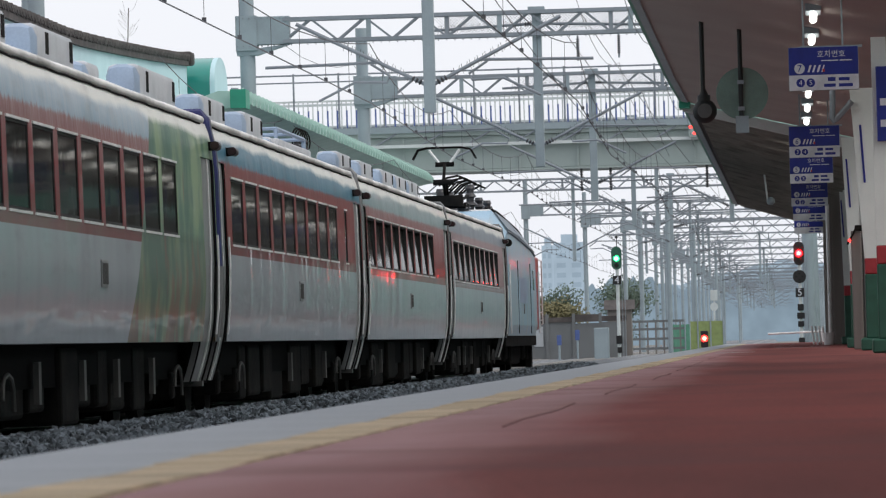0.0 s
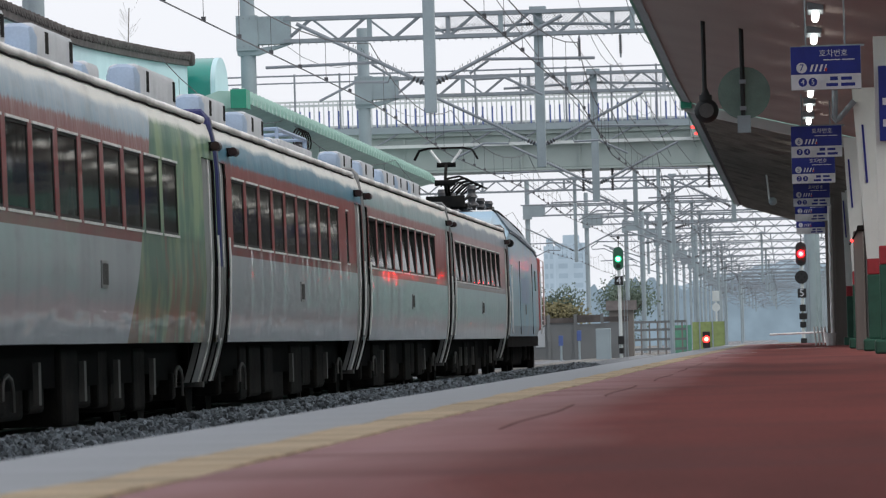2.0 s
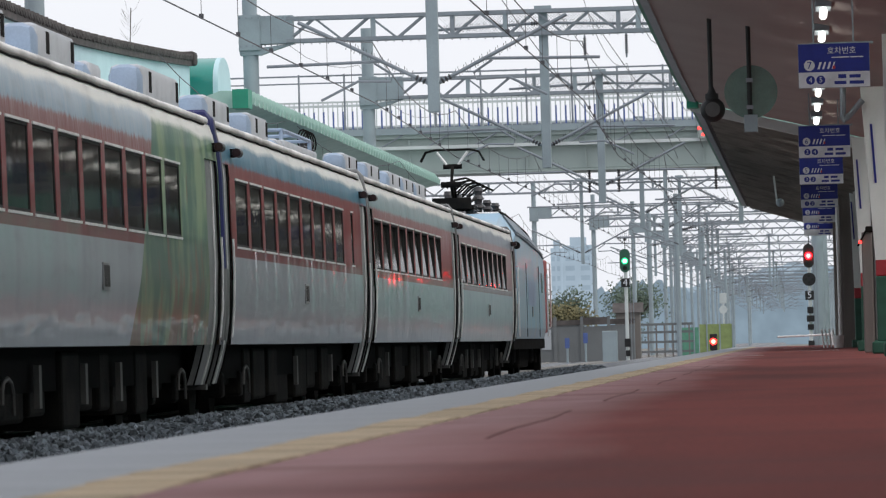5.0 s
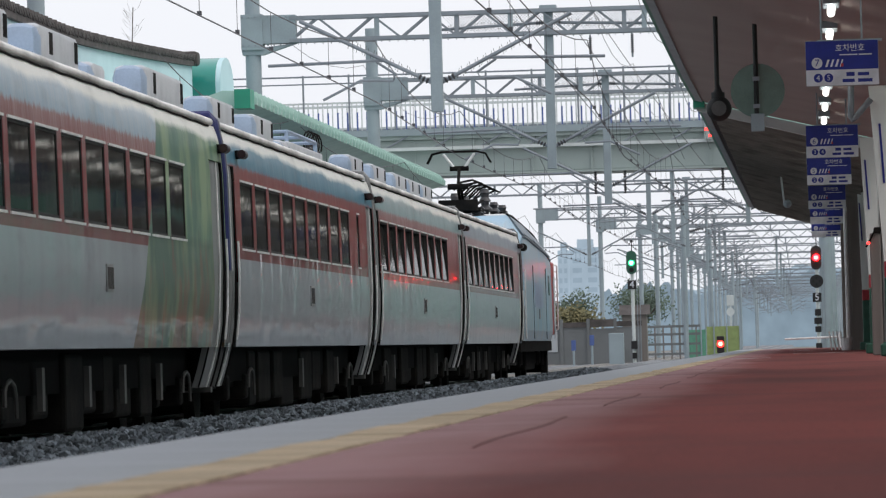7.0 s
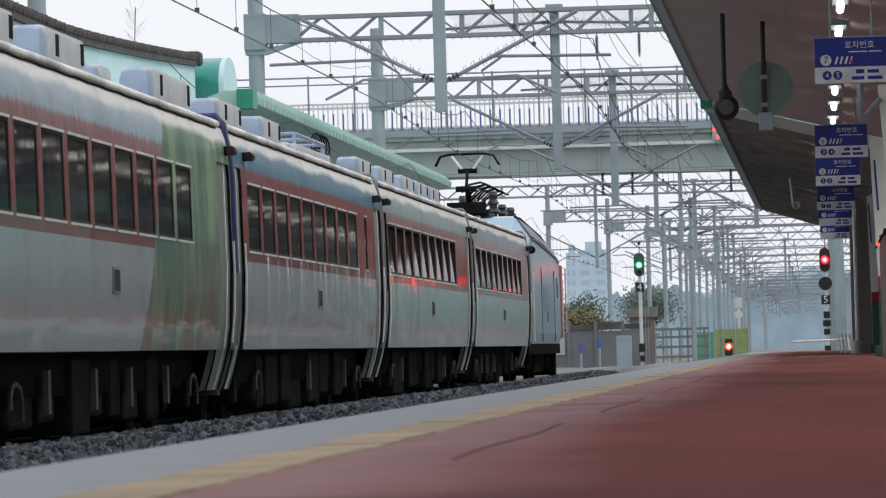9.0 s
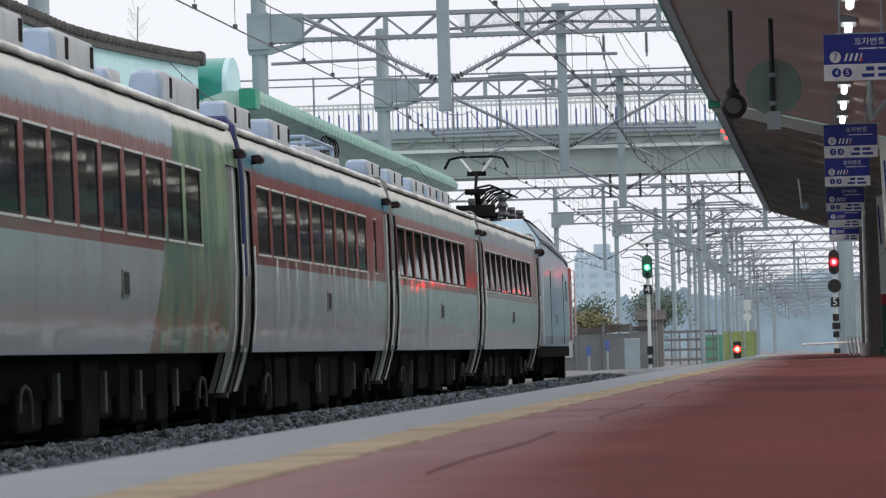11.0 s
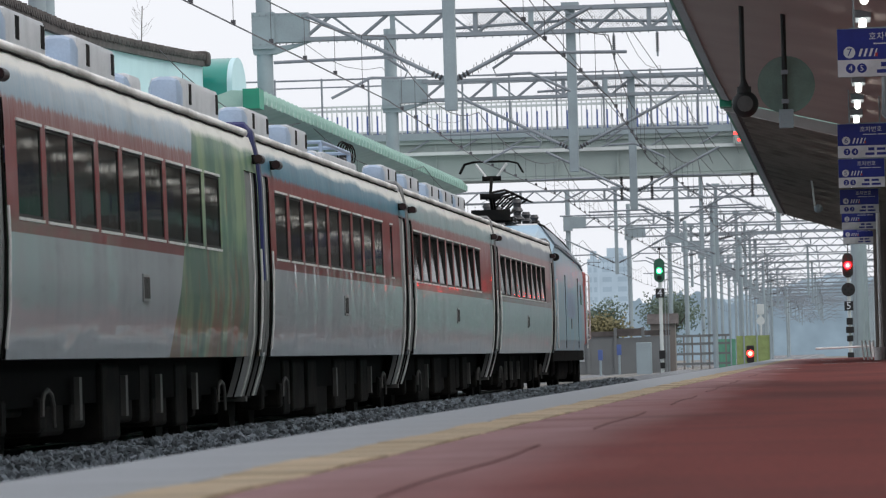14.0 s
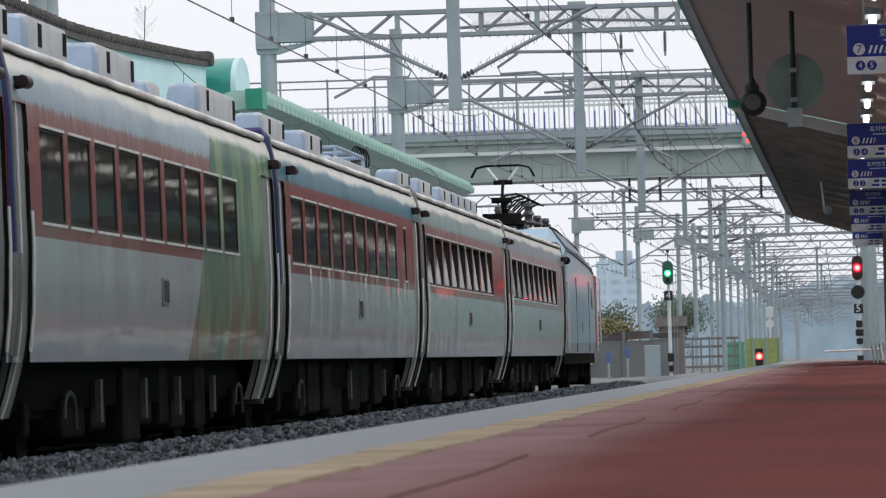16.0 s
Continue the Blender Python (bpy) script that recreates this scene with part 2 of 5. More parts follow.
TEAL = mat("teal_wall_paint", (0.50, 0.69, 0.73), 0.7, 0, (0.42, 0.61, 0.65), 0.8, 0.6)
TEALROOF = mat("pale_green_roof_sheet", (0.40, 0.57, 0.51), 0.5, 0, (0.24, 0.42, 0.36), 1.0, 0.6)
TILE = mat("dark_roof_tile", (0.06, 0.052, 0.05), 0.75, 0, (0.12, 0.105, 0.10), 2, 0.7, 0.3)
SIGNBLUE = mat("blue_sign_face", (0.013, 0.026, 0.24), 0.35)
SIGNWHITE = mat("white_sign_face", (0.66, 0.68, 0.74), 0.4)
BLACK = mat("matt_black", (0.015, 0.015, 0.016), 0.6)
BROWN = mat("brown_steel_cladding", (0.2, 0.18, 0.165), 0.6, 0.1, (0.14, 0.125, 0.115), 1.2, 0.6, 0, (4, 4, 0.3))
TUBE = mat("fluorescent_tube", (0.9, 0.9, 0.9), 0.4, emit=(1.0, 0.97, 0.9), power=4.0)
LEDRED = mat("red_signal_light", (0.6, 0.02, 0.02), 0.3, emit=(1.0, 0.03, 0.025), power=5)
LEDBEAM = mat("strong_red_signal_lamp", (0.6, 0.0, 0.0), 0.3, emit=(1.0, 0.0012, 0.002), power=190)
LEDHOT = mat("red_signal_core", (0.8, 0.3, 0.2), 0.3, emit=(1.0, 0.28, 0.16), power=7)
LEDGREEN = mat("green_signal_light", (0.02, 0.6, 0.3), 0.3, emit=(0.05, 1.0, 0.30), power=2.2)
DISC = mat("translucent_green_disc", (0.17, 0.27, 0.235), 0.3, alpha=0.75)
BARK = mat("grey_bark", (0.12, 0.10, 0.09), 0.9)
# leaf green with the haze of the distance mixed into its base
LEAF = mat("hazed_green_leaves", (0.10, 0.14, 0.105), 0.7, 0, (0.04, 0.06, 0.04), 0.8, 0.8)
LEAFDRY = mat("olive_leaves", (0.17, 0.15, 0.07), 0.7, 0, (0.08, 0.09, 0.05), 0.8, 0.8)
WALLGREY = mat("stained_concrete_wall", (0.165, 0.175, 0.18), 0.85, 0, (0.115, 0.12, 0.122), 0.6, 0.7, 0.1)
LIME = mat("yellow_green_sheeting", (0.27, 0.34, 0.13), 0.6)
MESHGREEN = mat("green_netting", (0.12, 0.32, 0.22), 0.7)
BLUEPAINT = mat("blue_paint", (0.09, 0.14, 0.36), 0.5)
BRIDGE = mat("pale_bridge_steel", (0.34, 0.40, 0.385), 0.6, 0, (0.28, 0.33, 0.32), 0.6, 0.5)


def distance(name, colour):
    """Far distance: a plain glowing backdrop, the air's haze put into its emission colour."""
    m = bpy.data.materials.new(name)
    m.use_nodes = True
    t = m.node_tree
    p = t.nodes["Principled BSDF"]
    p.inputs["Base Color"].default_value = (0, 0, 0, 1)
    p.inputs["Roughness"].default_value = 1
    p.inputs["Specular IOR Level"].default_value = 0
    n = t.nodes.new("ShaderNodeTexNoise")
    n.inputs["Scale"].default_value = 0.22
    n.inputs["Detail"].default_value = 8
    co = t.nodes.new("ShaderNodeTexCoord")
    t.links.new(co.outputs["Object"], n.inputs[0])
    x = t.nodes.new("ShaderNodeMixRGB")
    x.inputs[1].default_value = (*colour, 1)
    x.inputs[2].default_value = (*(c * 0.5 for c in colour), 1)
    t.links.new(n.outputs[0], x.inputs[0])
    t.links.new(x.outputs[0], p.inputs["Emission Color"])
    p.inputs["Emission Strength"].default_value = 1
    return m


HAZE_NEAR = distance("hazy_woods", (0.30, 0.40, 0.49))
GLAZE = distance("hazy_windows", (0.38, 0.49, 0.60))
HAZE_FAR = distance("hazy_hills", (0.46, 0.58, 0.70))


# ---------------------------------------------------------------- mesh tools
class Shape:
    """Collects solid pieces into one mesh."""

    def __init__(self):
        self.v, self.f = [], []

    def add(self, verts, faces):
        k = len(self.v)
        self.v += [tuple(p) for p in verts]
        self.f += [tuple(i + k for i in f) for f in faces]
        return self

    def box(self, x0, x1, y0, y1, z0, z1, b=0.0):
        if b <= 0:
            return self.add([(x, y, z) for x in (x0, x1) for y in (y0, y1) for z in (z0, z1)],
                            [(0, 1, 3, 2), (4, 6, 7, 5), (0, 4, 5, 1), (2, 3, 7, 6), (0, 2, 6, 4), (1, 5, 7, 3)])
        bm = bmesh.new()
        bmesh.ops.create_cube(bm, size=1, matrix=Matrix.Translation(((x0 + x1) / 2, (y0 + y1) / 2, (z0 + z1) / 2)) @ Matrix.Diagonal((x1 - x0, y1 - y0, z1 - z0, 1)))
        bmesh.ops.bevel(bm, geom=bm.edges[:], offset=b, segments=2, affect="EDGES", profile=0.5)
        bm.verts.index_update()
        self.add([v.co for v in bm.verts], [[v.index for v in f.verts] for f in bm.faces])
        bm.free()
        return self

    def cyl(self, a, b, r, n=10, r2=None):
        a, b = Vector(a), Vector(b)
        d = (b - a).normalized()
        u = d.orthogonal().normalized()
        w = d.cross(u)
        r2 = r if r2 is None else r2
        vs = []
        for p, q in ((a, r), (b, r2)):
            for i in range(n):
                t = 2 * math.pi * i / n
                vs.append(p + q * (math.cos(t) * u + math.sin(t) * w))
        fs = [(i, (i + 1) % n, n + (i + 1) % n, n + i) for i in range(n)]
        return self.add(vs, fs + [tuple(range(n - 1, -1, -1)), tuple(range(n, 2 * n))])

    def pipe(self, pts, r, n=6):
        """One tube through all the points."""
        pts = [Vector(p) for p in pts]
        d0 = (pts[1] - pts[0]).normalized()
        u = d0.orthogonal().normalized()
        rings = []
        for i, p in enumerate(pts):
            d = (pts[min(i + 1, len(pts) - 1)] - pts[max(i - 1, 0)]).normalized()
            u = (u - d * u.dot(d)).normalized()
            w = d.cross(u)
            rings.append([p + r * (math.cos(2 * math.pi * k / n) * u + math.sin(2 * math.pi * k / n) * w) for k in range(n)])
        return self.loft(rings)

    def loft(self, rings, closed=True, caps=True):
        """Skin over rings of as many points each."""
        n = len(rings[0])
        fs = []
        for j in range(len(rings) - 1):
            for i in range(n if closed else n - 1):
                fs.append((j * n + i, j * n + (i + 1) % n, (j + 1) * n + (i + 1) % n, (j + 1) * n + i))
        if caps and closed:
            fs += [tuple(range(n - 1, -1, -1)), tuple(range((len(rings) - 1) * n, len(rings) * n))]
        return self.add([p for ring in rings for p in ring], fs)

    def prism(self, prof, y0, y1):
        """A profile of (x, z), run along y."""
        n = len(prof)
        vs = [(x, y0, z) for x, z in prof] + [(x, y1, z) for x, z in prof]
        return self.add(vs, [(i, (i + 1) % n, n + (i + 1) % n, n + i) for i in range(n)] + [tuple(range(n - 1, -1, -1)), tuple(range(n, 2 * n))])

    def slab(self, prof, x0, x1):
        """A profile of (y, z), run along x."""
        n = len(prof)
        vs = [(x0, y, z) for y, z in prof] + [(x1, y, z) for y, z in prof]
        return self.add(vs, [(i, (i + 1) % n, n + (i + 1) % n, n + i) for i in range(n)] + [tuple(range(n - 1, -1, -1)), tuple(range(n, 2 * n))])

    def ball(self, c, r, n=10, sx=1, sy=1, sz=1):
        vs, fs = [], []
        h = n // 2 + 1
        for j in range(h + 1):
            p = math.pi * j / h
            for i in range(n):
                t = 2 * math.pi * i / n
                vs.append((c[0] + sx * r * math.sin(p) * math.cos(t), c[1] + sy * r * math.sin(p) * math.sin(t), c[2] + sz * r * math.cos(p)))
        for j in range(h):
            for i in range(n):
                fs.append((j * n + i, j * n + (i + 1) % n, (j + 1) * n + (i + 1) % n, (j + 1) * n + i))
        return self.add(vs, fs)

    def mesh(self, name, material, smooth=False):
        me = bpy.data.meshes.new(name)
        me.from_pydata(self.v, [], self.f)
        me.validate()
        bm = bmesh.new()
        bm.from_mesh(me)
        if smooth:
            bmesh.ops.remove_doubles(bm, verts=bm.verts[:], dist=0.0002)
        bmesh.ops.recalc_face_normals(bm, faces=bm.faces[:])
        bm.to_mesh(me)
        bm.free()
        me.materials.append(material)
        if smooth:
            me.shade_smooth()
            me.set_sharp_from_angle(angle=radians(40))
        return me


def part(name, shape, material, parent, label="", smooth=False, at=None):
    """One mesh under a thing or under a part."""
    me = shape if isinstance(shape, bpy.types.Mesh) else shape.mesh(name, material, smooth)
    ob = new(name, me)
    ob.parent = parent
    if at is not None:
        ob.location = at
    return tagged(ob, label)


def thing(name, label, category, at=(0, 0, 0), group="", kind=""):
    """An Empty at a thing's base, which carries its parts."""
    ob = new(name)
    ob.location = at
    ob.empty_display_size = 0.2
    return tagged(ob, label, category, group, kind)


def solid(name, shape, material, label, category="", group="", kind="", smooth=False, at=None):
    ob = new(name, shape.mesh(name, material, smooth))
    if at is not None:
        ob.location = at
    return tagged(ob, label, category, group, kind)


def writing(text, size, material, parent, place, name="lettering"):
    """Flat raised letters that face the camera (towards -y)."""
    cu = bpy.data.curves.new(name, "FONT")
    cu.body, cu.size, cu.extrude = text, size, 0.002
    cu.align_x, cu.align_y = "CENTER", "CENTER"
    cu.resolution_u = 2
    tmp = bpy.data.objects.new(name, cu)
    scene.collection.objects.link(tmp)
    me = bpy.data.meshes.new_from_object(tmp.evaluated_get(bpy.context.evaluated_depsgraph_get()))
    bpy.data.objects.remove(tmp)
    me.materials.clear()
    me.materials.append(material)
    ob = new(name, me)
    ob.parent = parent
    ob.matrix_local = pose(*place, 90, 0, 0)
    return ob


# ---------------------------------------------------------------- ground, tracks, platforms
TRACKS = (-4.0, -7.9, -11.9, 7.2)
GROUND = Shape().box(-900, 900, -60, 3000, -1.2, -0.45)
solid("ground", GROUND, EARTH, "dusty bare ground along the railway", "ground", kind="structure")

bed = Shape().prism([(-4.6, -0.46), (-4.9, -0.06), (-5.45, 0.08), (-6.0, 0.16), (-6.35, 0.12), (-6.75, -0.06), (-7.0, -0.46)], 20, 240)
for cx in TRACKS[:3]:
    for k in range(26):
        y0 = 10 + 45 * k
        bed.prism([(cx - 2.2, -0.452), (cx + 2.2, -0.452), (cx + 1.75, -0.03), (cx - 1.75, -0.03)], y0, y0 + 45)
solid("ballast_bed", bed, BALLAST, "grey crushed stone track bed", "ballast", kind="structure")

rnd = random.Random(5)


def stones(n, x0, x1, y0, y1, z, rise, size):
    """Loose broken stones, thrown over a strip."""
    s = Shape()
    for _ in range(n):
        x, r = rnd.uniform(x0, x1), rnd.uniform(0.55, 1.0) * size
        y = y0 + (y1 - y0) * rnd.random() ** 1.3
        c = Vector((x, y, z + rise * math.sin(math.pi * (x - x0) / (x1 - x0)) + rnd.uniform(-0.3, 0.9) * r))
        e = Euler((rnd.uniform(0, 6), rnd.uniform(0, 6), rnd.uniform(0, 6))).to_matrix()
        f = (rnd.uniform(0.7, 1.2), rnd.uniform(0.7, 1.2), rnd.uniform(0.5, 0.9))
        vs = [c + e @ Vector((a * f[0] * r, b * f[1] * r, d * f[2] * r)) for a, b, d in
              ((1, 0.2, 0), (-1, -0.1, 0.2), (0.1, 1, 0.1), (-0.2, -1, 0), (0.3, 0.2, 1), (-0.2, 0.1, -1), (0.7, -0.6, 0.5))]
        s.add(vs, [(0, 2, 4), (2, 1, 4), (1, 3, 4), (3, 6, 4), (6, 0, 4), (2, 0, 5), (1, 2, 5), (3, 1, 5), (0, 3, 5), (0, 6, 3)])
    return s


me = stones(24000, -6.7, -5.1, 36, 165, -0.02, 0.16, 0.047).mesh("ballast_stones", STONE)
tagged(new("ballast_stones", me), "loose grey granite stones heaped between the tracks", "ballast", kind="stuff")
me = stones(3500, -8.9, -2.6, 158, 330, -0.13, 0.02, 0.06).mesh("ballast_stones", STONE)
tagged(new("ballast_stones", me), "loose grey granite stones on the far tracks", "ballast", kind="stuff")

for k, cx in enumerate(TRACKS):
    for sx in (-0.7535, 0.7535):
        x = cx + sx
        s = Shape().prism([(x - 0.07, -0.16), (x + 0.07, -0.16), (x + 0.02, -0.12), (x + 0.02, -0.05), (x + 0.036, -0.04), (x + 0.036, 0), (x - 0.036, 0), (x - 0.036, -0.04), (x - 0.02, -0.05), (x - 0.02, -0.12)], 5, 1150)
        solid("rail", s, RAIL, "rusty brown steel rail with a worn bright head", "rail", "rails", kind="structure")
ties = Shape()
for cx in TRACKS:
    for k in range(520):
        ties.box(cx - 1.2, cx + 1.2, 20 + k * 0.65, 20.24 + k * 0.65, -0.2, 0.0 - 0.015)
tagged(new("sleepers", ties.mesh("sleepers", SLEEPER)), "concrete sleepers bedded in the ballast", "sleeper", kind="stuff")

# the platform: red walking surface, worn band, yellow tactile strip, grey edge
PLAT = thing("platform", "low station platform with red coating and a pale concrete edge", "platform", kind="structure")
Y0, Y1 = -25, 205
part("body", Shape().box(-2.20, 5.0, Y0, Y1, -0.46, 0.44), CONCRETE, PLAT, "grey concrete platform body")
part("walkway", Shape().box(-1.422, 5.0, Y0, Y1, 0.44, 0.50), REDPAVE, PLAT, "dull red coated walking surface")
slab_mesh = Shape().box(-0.299, 0.299, 0, 1.998, -0.14, 0.002).mesh("edge_slab", CONCRETE)
for k in range(115):
    part("edge_slab", slab_mesh, CONCRETE, PLAT, at=(-1.972, Y0 + k * 2, 0.5))
lines = Shape().box(-0.3, 0.9, 127, 127.25, 0.501, 0.504).box(-0.4, 0.2, 163, 163.3, 0.501, 0.504).box(-1.3, -0.6, 101, 101.2, 0.501, 0.504)
joint = Shape()
for y0, y1, xa, xb in ((14, 44, -1.02, -0.98), (44, 70, -0.98, -1.03), (70, 112, -1.03, -1.0)):
    n = int((y1 - y0) / 0.8)
    for i in range(n):
        ya, yb = y0 + (y1 - y0) * i / n, y0 + (y1 - y0) * (i + 1) / n
        w = 0.002 + 0.005 * abs(math.sin(i * 1.7 + y0))
        if math.sin(i * 0.47 + y0) > 0.45:
            continue
        xa_, xb_ = xa + (xb - xa) * i / n + 0.014 * math.sin(i * 0.9), xa + (xb - xa) * (i + 1) / n + 0.014 * math.sin(i * 0.9 + 0.9)
        joint.add([(xa_ - w, ya, 0.501), (xa_ + w, ya, 0.501), (xb_ + w, yb, 0.501), (xb_ - w, yb, 0.501), (xa_ - w, ya, 0.5035), (xa_ + w, ya, 0.5035), (xb_ + w, yb, 0.5035), (xb_ - w, yb, 0.5035)],
                  [(4, 5, 6, 7), (0, 1, 5, 4), (1, 2, 6, 5), (2, 3, 7, 6), (3, 0, 4, 7)])
part("tar_joint", joint, TAR, PLAT, "dark worn joint along the coating")
part("painted_line", lines, WHITE, PLAT, "faint white lines painted across the platform")

# the far platform on the other side of the train
FARP = Shape().box(-22, -13.7, 20, 210, -0.46, 0.5)
solid("far_platform", FARP, CONCRETE, "grey concrete platform behind the train", "platform", kind="structure")


def bead(s, a, b, r, n):
    """The ribbed sleeve of an insulator."""
    a, b = Vector(a), Vector(b)
    d = (b - a).normalized()
    u = d.orthogonal().normalized()
    w = d.cross(u)
    rings = []
    for k in range(n):
        for t, q in ((0.1, 0.45), (0.4, 1.0), (0.6, 1.0), (0.9, 0.45)):
            p = a + (b - a) * ((k + t) / n)
            rings.append([p + r * q * (math.cos(i * math.pi / 3.5) * u + math.sin(i * math.pi / 3.5) * w) for i in range(7)])
    s.loft(rings)


# ---------------------------------------------------------------- the train
SIDE = [(1.440, 0.90), (1.462, 1.15), (1.482, 1.38), (1.491, 1.52), (1.493, 1.64), (1.489, 1.80), (1.487, 1.90), (1.484, 2.02), (1.472, 2.80), (1.462, 2.95), (1.445, 3.13), (1.42, 3.25), (1.38, 3.36)]

def side_x(z):
    for (xa, za), (xb, zb) in zip(SIDE, SIDE[1:]):
        if za <= z <= zb and z >= 1.2:
            return xa + (xb - xa) * (z - za) / (zb - za)
    return 1.466 - 0.17 * (max(0.0, 1.2 - z) / 0.74) ** 1.5


def coach(y0, start, pitch, count, wide, narrow, film, units, gear=False, LEN=23.0, paled=False, chalky=False):
    car = thing("passenger_coach", "weathered red, blue and silver coach with a green film end" if film else "weathered red, blue and silver passenger coach on the track", "railway coach", (-7.9, y0, 0), "coaches of the train")
    # made-up dark box that shuts out the bright ground beyond the coach
    part("far_side_blind", Shape().box(-1.15, -0.95, 0.1, LEN - 0.1, 0.0, 0.6), DARKER, car)
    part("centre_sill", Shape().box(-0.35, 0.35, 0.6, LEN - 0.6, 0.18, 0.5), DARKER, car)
    paint = COACH_FILM if film else COACH_SKY_SHEEN if paled else COACH_CHALKY if chalky else COACH
    wins = [(start + i * pitch, start + i * pitch + wide) for i in range(count)]
    if narrow:
        wins.append((narrow, narrow + 0.45))
    doors = [(0.1, 0.95), (LEN - 1.5, LEN - 0.12)]
    ys = sorted({0.0, LEN, *(y for w in wins for y in w), *(y for w in doors for y in w)})
    shell = Shape()
    for sgn in (1, -1):
        for (xa, za), (xb, zb) in zip(SIDE, SIDE[1:]):
            for ya, yb in zip(ys, ys[1:]):
                if any(a <= ya and yb <= b for a, b in wins) and za >= 2.0 and zb <= 2.81:
                    for y in (ya, yb):                      # the reveal of the opening
                        shell.add([(sgn * xa, y, za), (sgn * xb, y, zb), (sgn * (xb - 0.09), y, zb), (sgn * (xa - 0.09), y, za)], [(0, 1, 2, 3)])
                    for x, z in ((xa, za), (xb, zb)):
                        shell.add([(sgn * x, ya, z), (sgn * x, yb, z), (sgn * (x - 0.09), yb, z), (sgn * (x - 0.09), ya, z)], [(0, 1, 2, 3)])
                    continue
                if any(a <= ya and yb <= b for a, b in doors) and zb <= 2.96:
                    continue
                shell.add([(sgn * xa, ya, za), (sgn * xa, yb, za), (sgn * xb, yb, zb), (sgn * xb, ya, zb)], [(0, 1, 2, 3)])
    for y in (0.0, LEN):
        shell.add([(x, y, z) for x, z in SIDE] + [(-x, y, z) for x, z in reversed(SIDE)], [tuple(range(2 * len(SIDE)))])
    shell.add([(1.440, 0, 0.90), (-1.440, 0, 0.90), (-1.440, LEN, 0.90), (1.440, LEN, 0.90)], [(0, 1, 2, 3)])
    part("body", shell, paint, car, "faded red window band over silver, blue above", True)
    roof = Shape().prism([(1.36, 3.35), (1.26, 3.42), (0.8, 3.55), (0.0, 3.62), (-0.8, 3.55), (-1.26, 3.42), (-1.36, 3.35)], 0.02, LEN - 0.02)
    part("roof", roof, ROOF, car, "dirty pale roof sheets", True)
    for sgn in (1, -1):
        gut = Shape().pipe([(sgn * (1.355 + 0.002 * math.sin(k * 3.3)), 0.05 + k * 0.9542, 3.40 + 0.003 * math.sin(k * 2.1 + y0)) for k in range(int(LEN / 0.9542) + 1)], 0.046, 10)
        part("gutter", gut, GUTTER, car, "flaking white gutter rail with grey stains", True)
        part("gutter_seam", Shape().pipe([(sgn * (1.395 + 0.004 * math.sin(k * 2.7 + y0)), 0.05 + k * 0.4771, 3.345 + 0.005 * math.sin(k * 1.9)) for k in range(int(LEN / 0.4771))], 0.012, 6), DARK, car, "black gap below the gutter", True)
    for sgn in (1, -1):
        for a, b in wins:
            def ledge(zt, lo, hi):
                x = side_x(zt)
                return Shape().box(min(sgn * (x - 0.05), sgn * (x + 0.012)), max(sgn * (x - 0.05), sgn * (x + 0.012)), a - 0.02, b + 0.02, zt - lo, zt + hi)

            win = part("window", ledge(2.02, 0.016, 0.008), TRIM, car, "dark window with bright upper and lower trim")
            part("upper_trim", ledge(2.80, 0.008, 0.016), TRIM, win)
            ring = []
            for off in (0.004, 0.06):
                for m in (0.0, 0.022):
                    ring.append([(sgn * (side_x(z) - off), y, z) for y, z in ((a + m, 2.035 + m), (b - m, 2.035 + m), (b - m, 2.785 - m), (a + m, 2.785 - m))])
            g = Shape().loft([ring[0], ring[1], ring[3], ring[2], ring[0]], True, False)
            part("gasket", g, GASKET, win)
            xb, xt = side_x(2.0) - 0.012, side_x(2.82) - (0.055 if paled or chalky else 0.012)      # these panes lean in
            p = Shape().add([(sgn * xb, a, 2.0), (sgn * xt, a, 2.82), (sgn * xt, b, 2.82), (sgn * xb, b, 2.0),
                             (sgn * (xb - 0.03), a, 2.0), (sgn * (xt - 0.03), a, 2.82), (sgn * (xt - 0.03), b, 2.82), (sgn * (xb - 0.03), b, 2.0)],
                            [(0, 1, 2, 3), (4, 5, 6, 7), (0, 1, 5, 4), (1, 2, 6, 5), (2, 3, 7, 6), (3, 0, 4, 7)])
            part("pane", p, GLASS, win)
        for k, (a, b) in enumerate(doors):
            zs = [0.46, 0.56, 0.66, 0.76, 0.86, 0.95, 1.15, 1.8, 2.02, 2.80, 2.95]
            d = Shape().loft([[(sgn * (side_x(z) - 0.03), a, z), (sgn * (side_x(z) - 0.03), b, z), (sgn * (side_x(z) - 0.09), b, z), (sgn * (side_x(z) - 0.09), a, z)] for z in zs])
            door = part("door", d, DOORGREY, car, "scuffed grey folding door with steps")
            x = side_x(2.4) - 0.045
            part("door_window", Shape().box(min(sgn * x, sgn * (x - 0.012)) - 0.004, max(sgn * x, sgn * (x - 0.012)) + 0.004, a + 0.22, b - 0.22, 1.75, 2.65), GLASS, door)
            for y in (b - 0.14,):
                part("handrail", Shape().pipe([(sgn * (side_x(z) + 0.03), y, z) for z in (0.98, 1.3, 1.8, 2.1)], 0.014), TRIM, door, "bright steel handrail", True)
            for y in (a + 0.03, b - 0.03, b - 0.5):
                part("door_post", Shape().pipe([(sgn * (side_x(z) - 0.02), y, z) for z in zs], 0.012), TRIM if y == b - 0.5 else DARK, door, "", True)
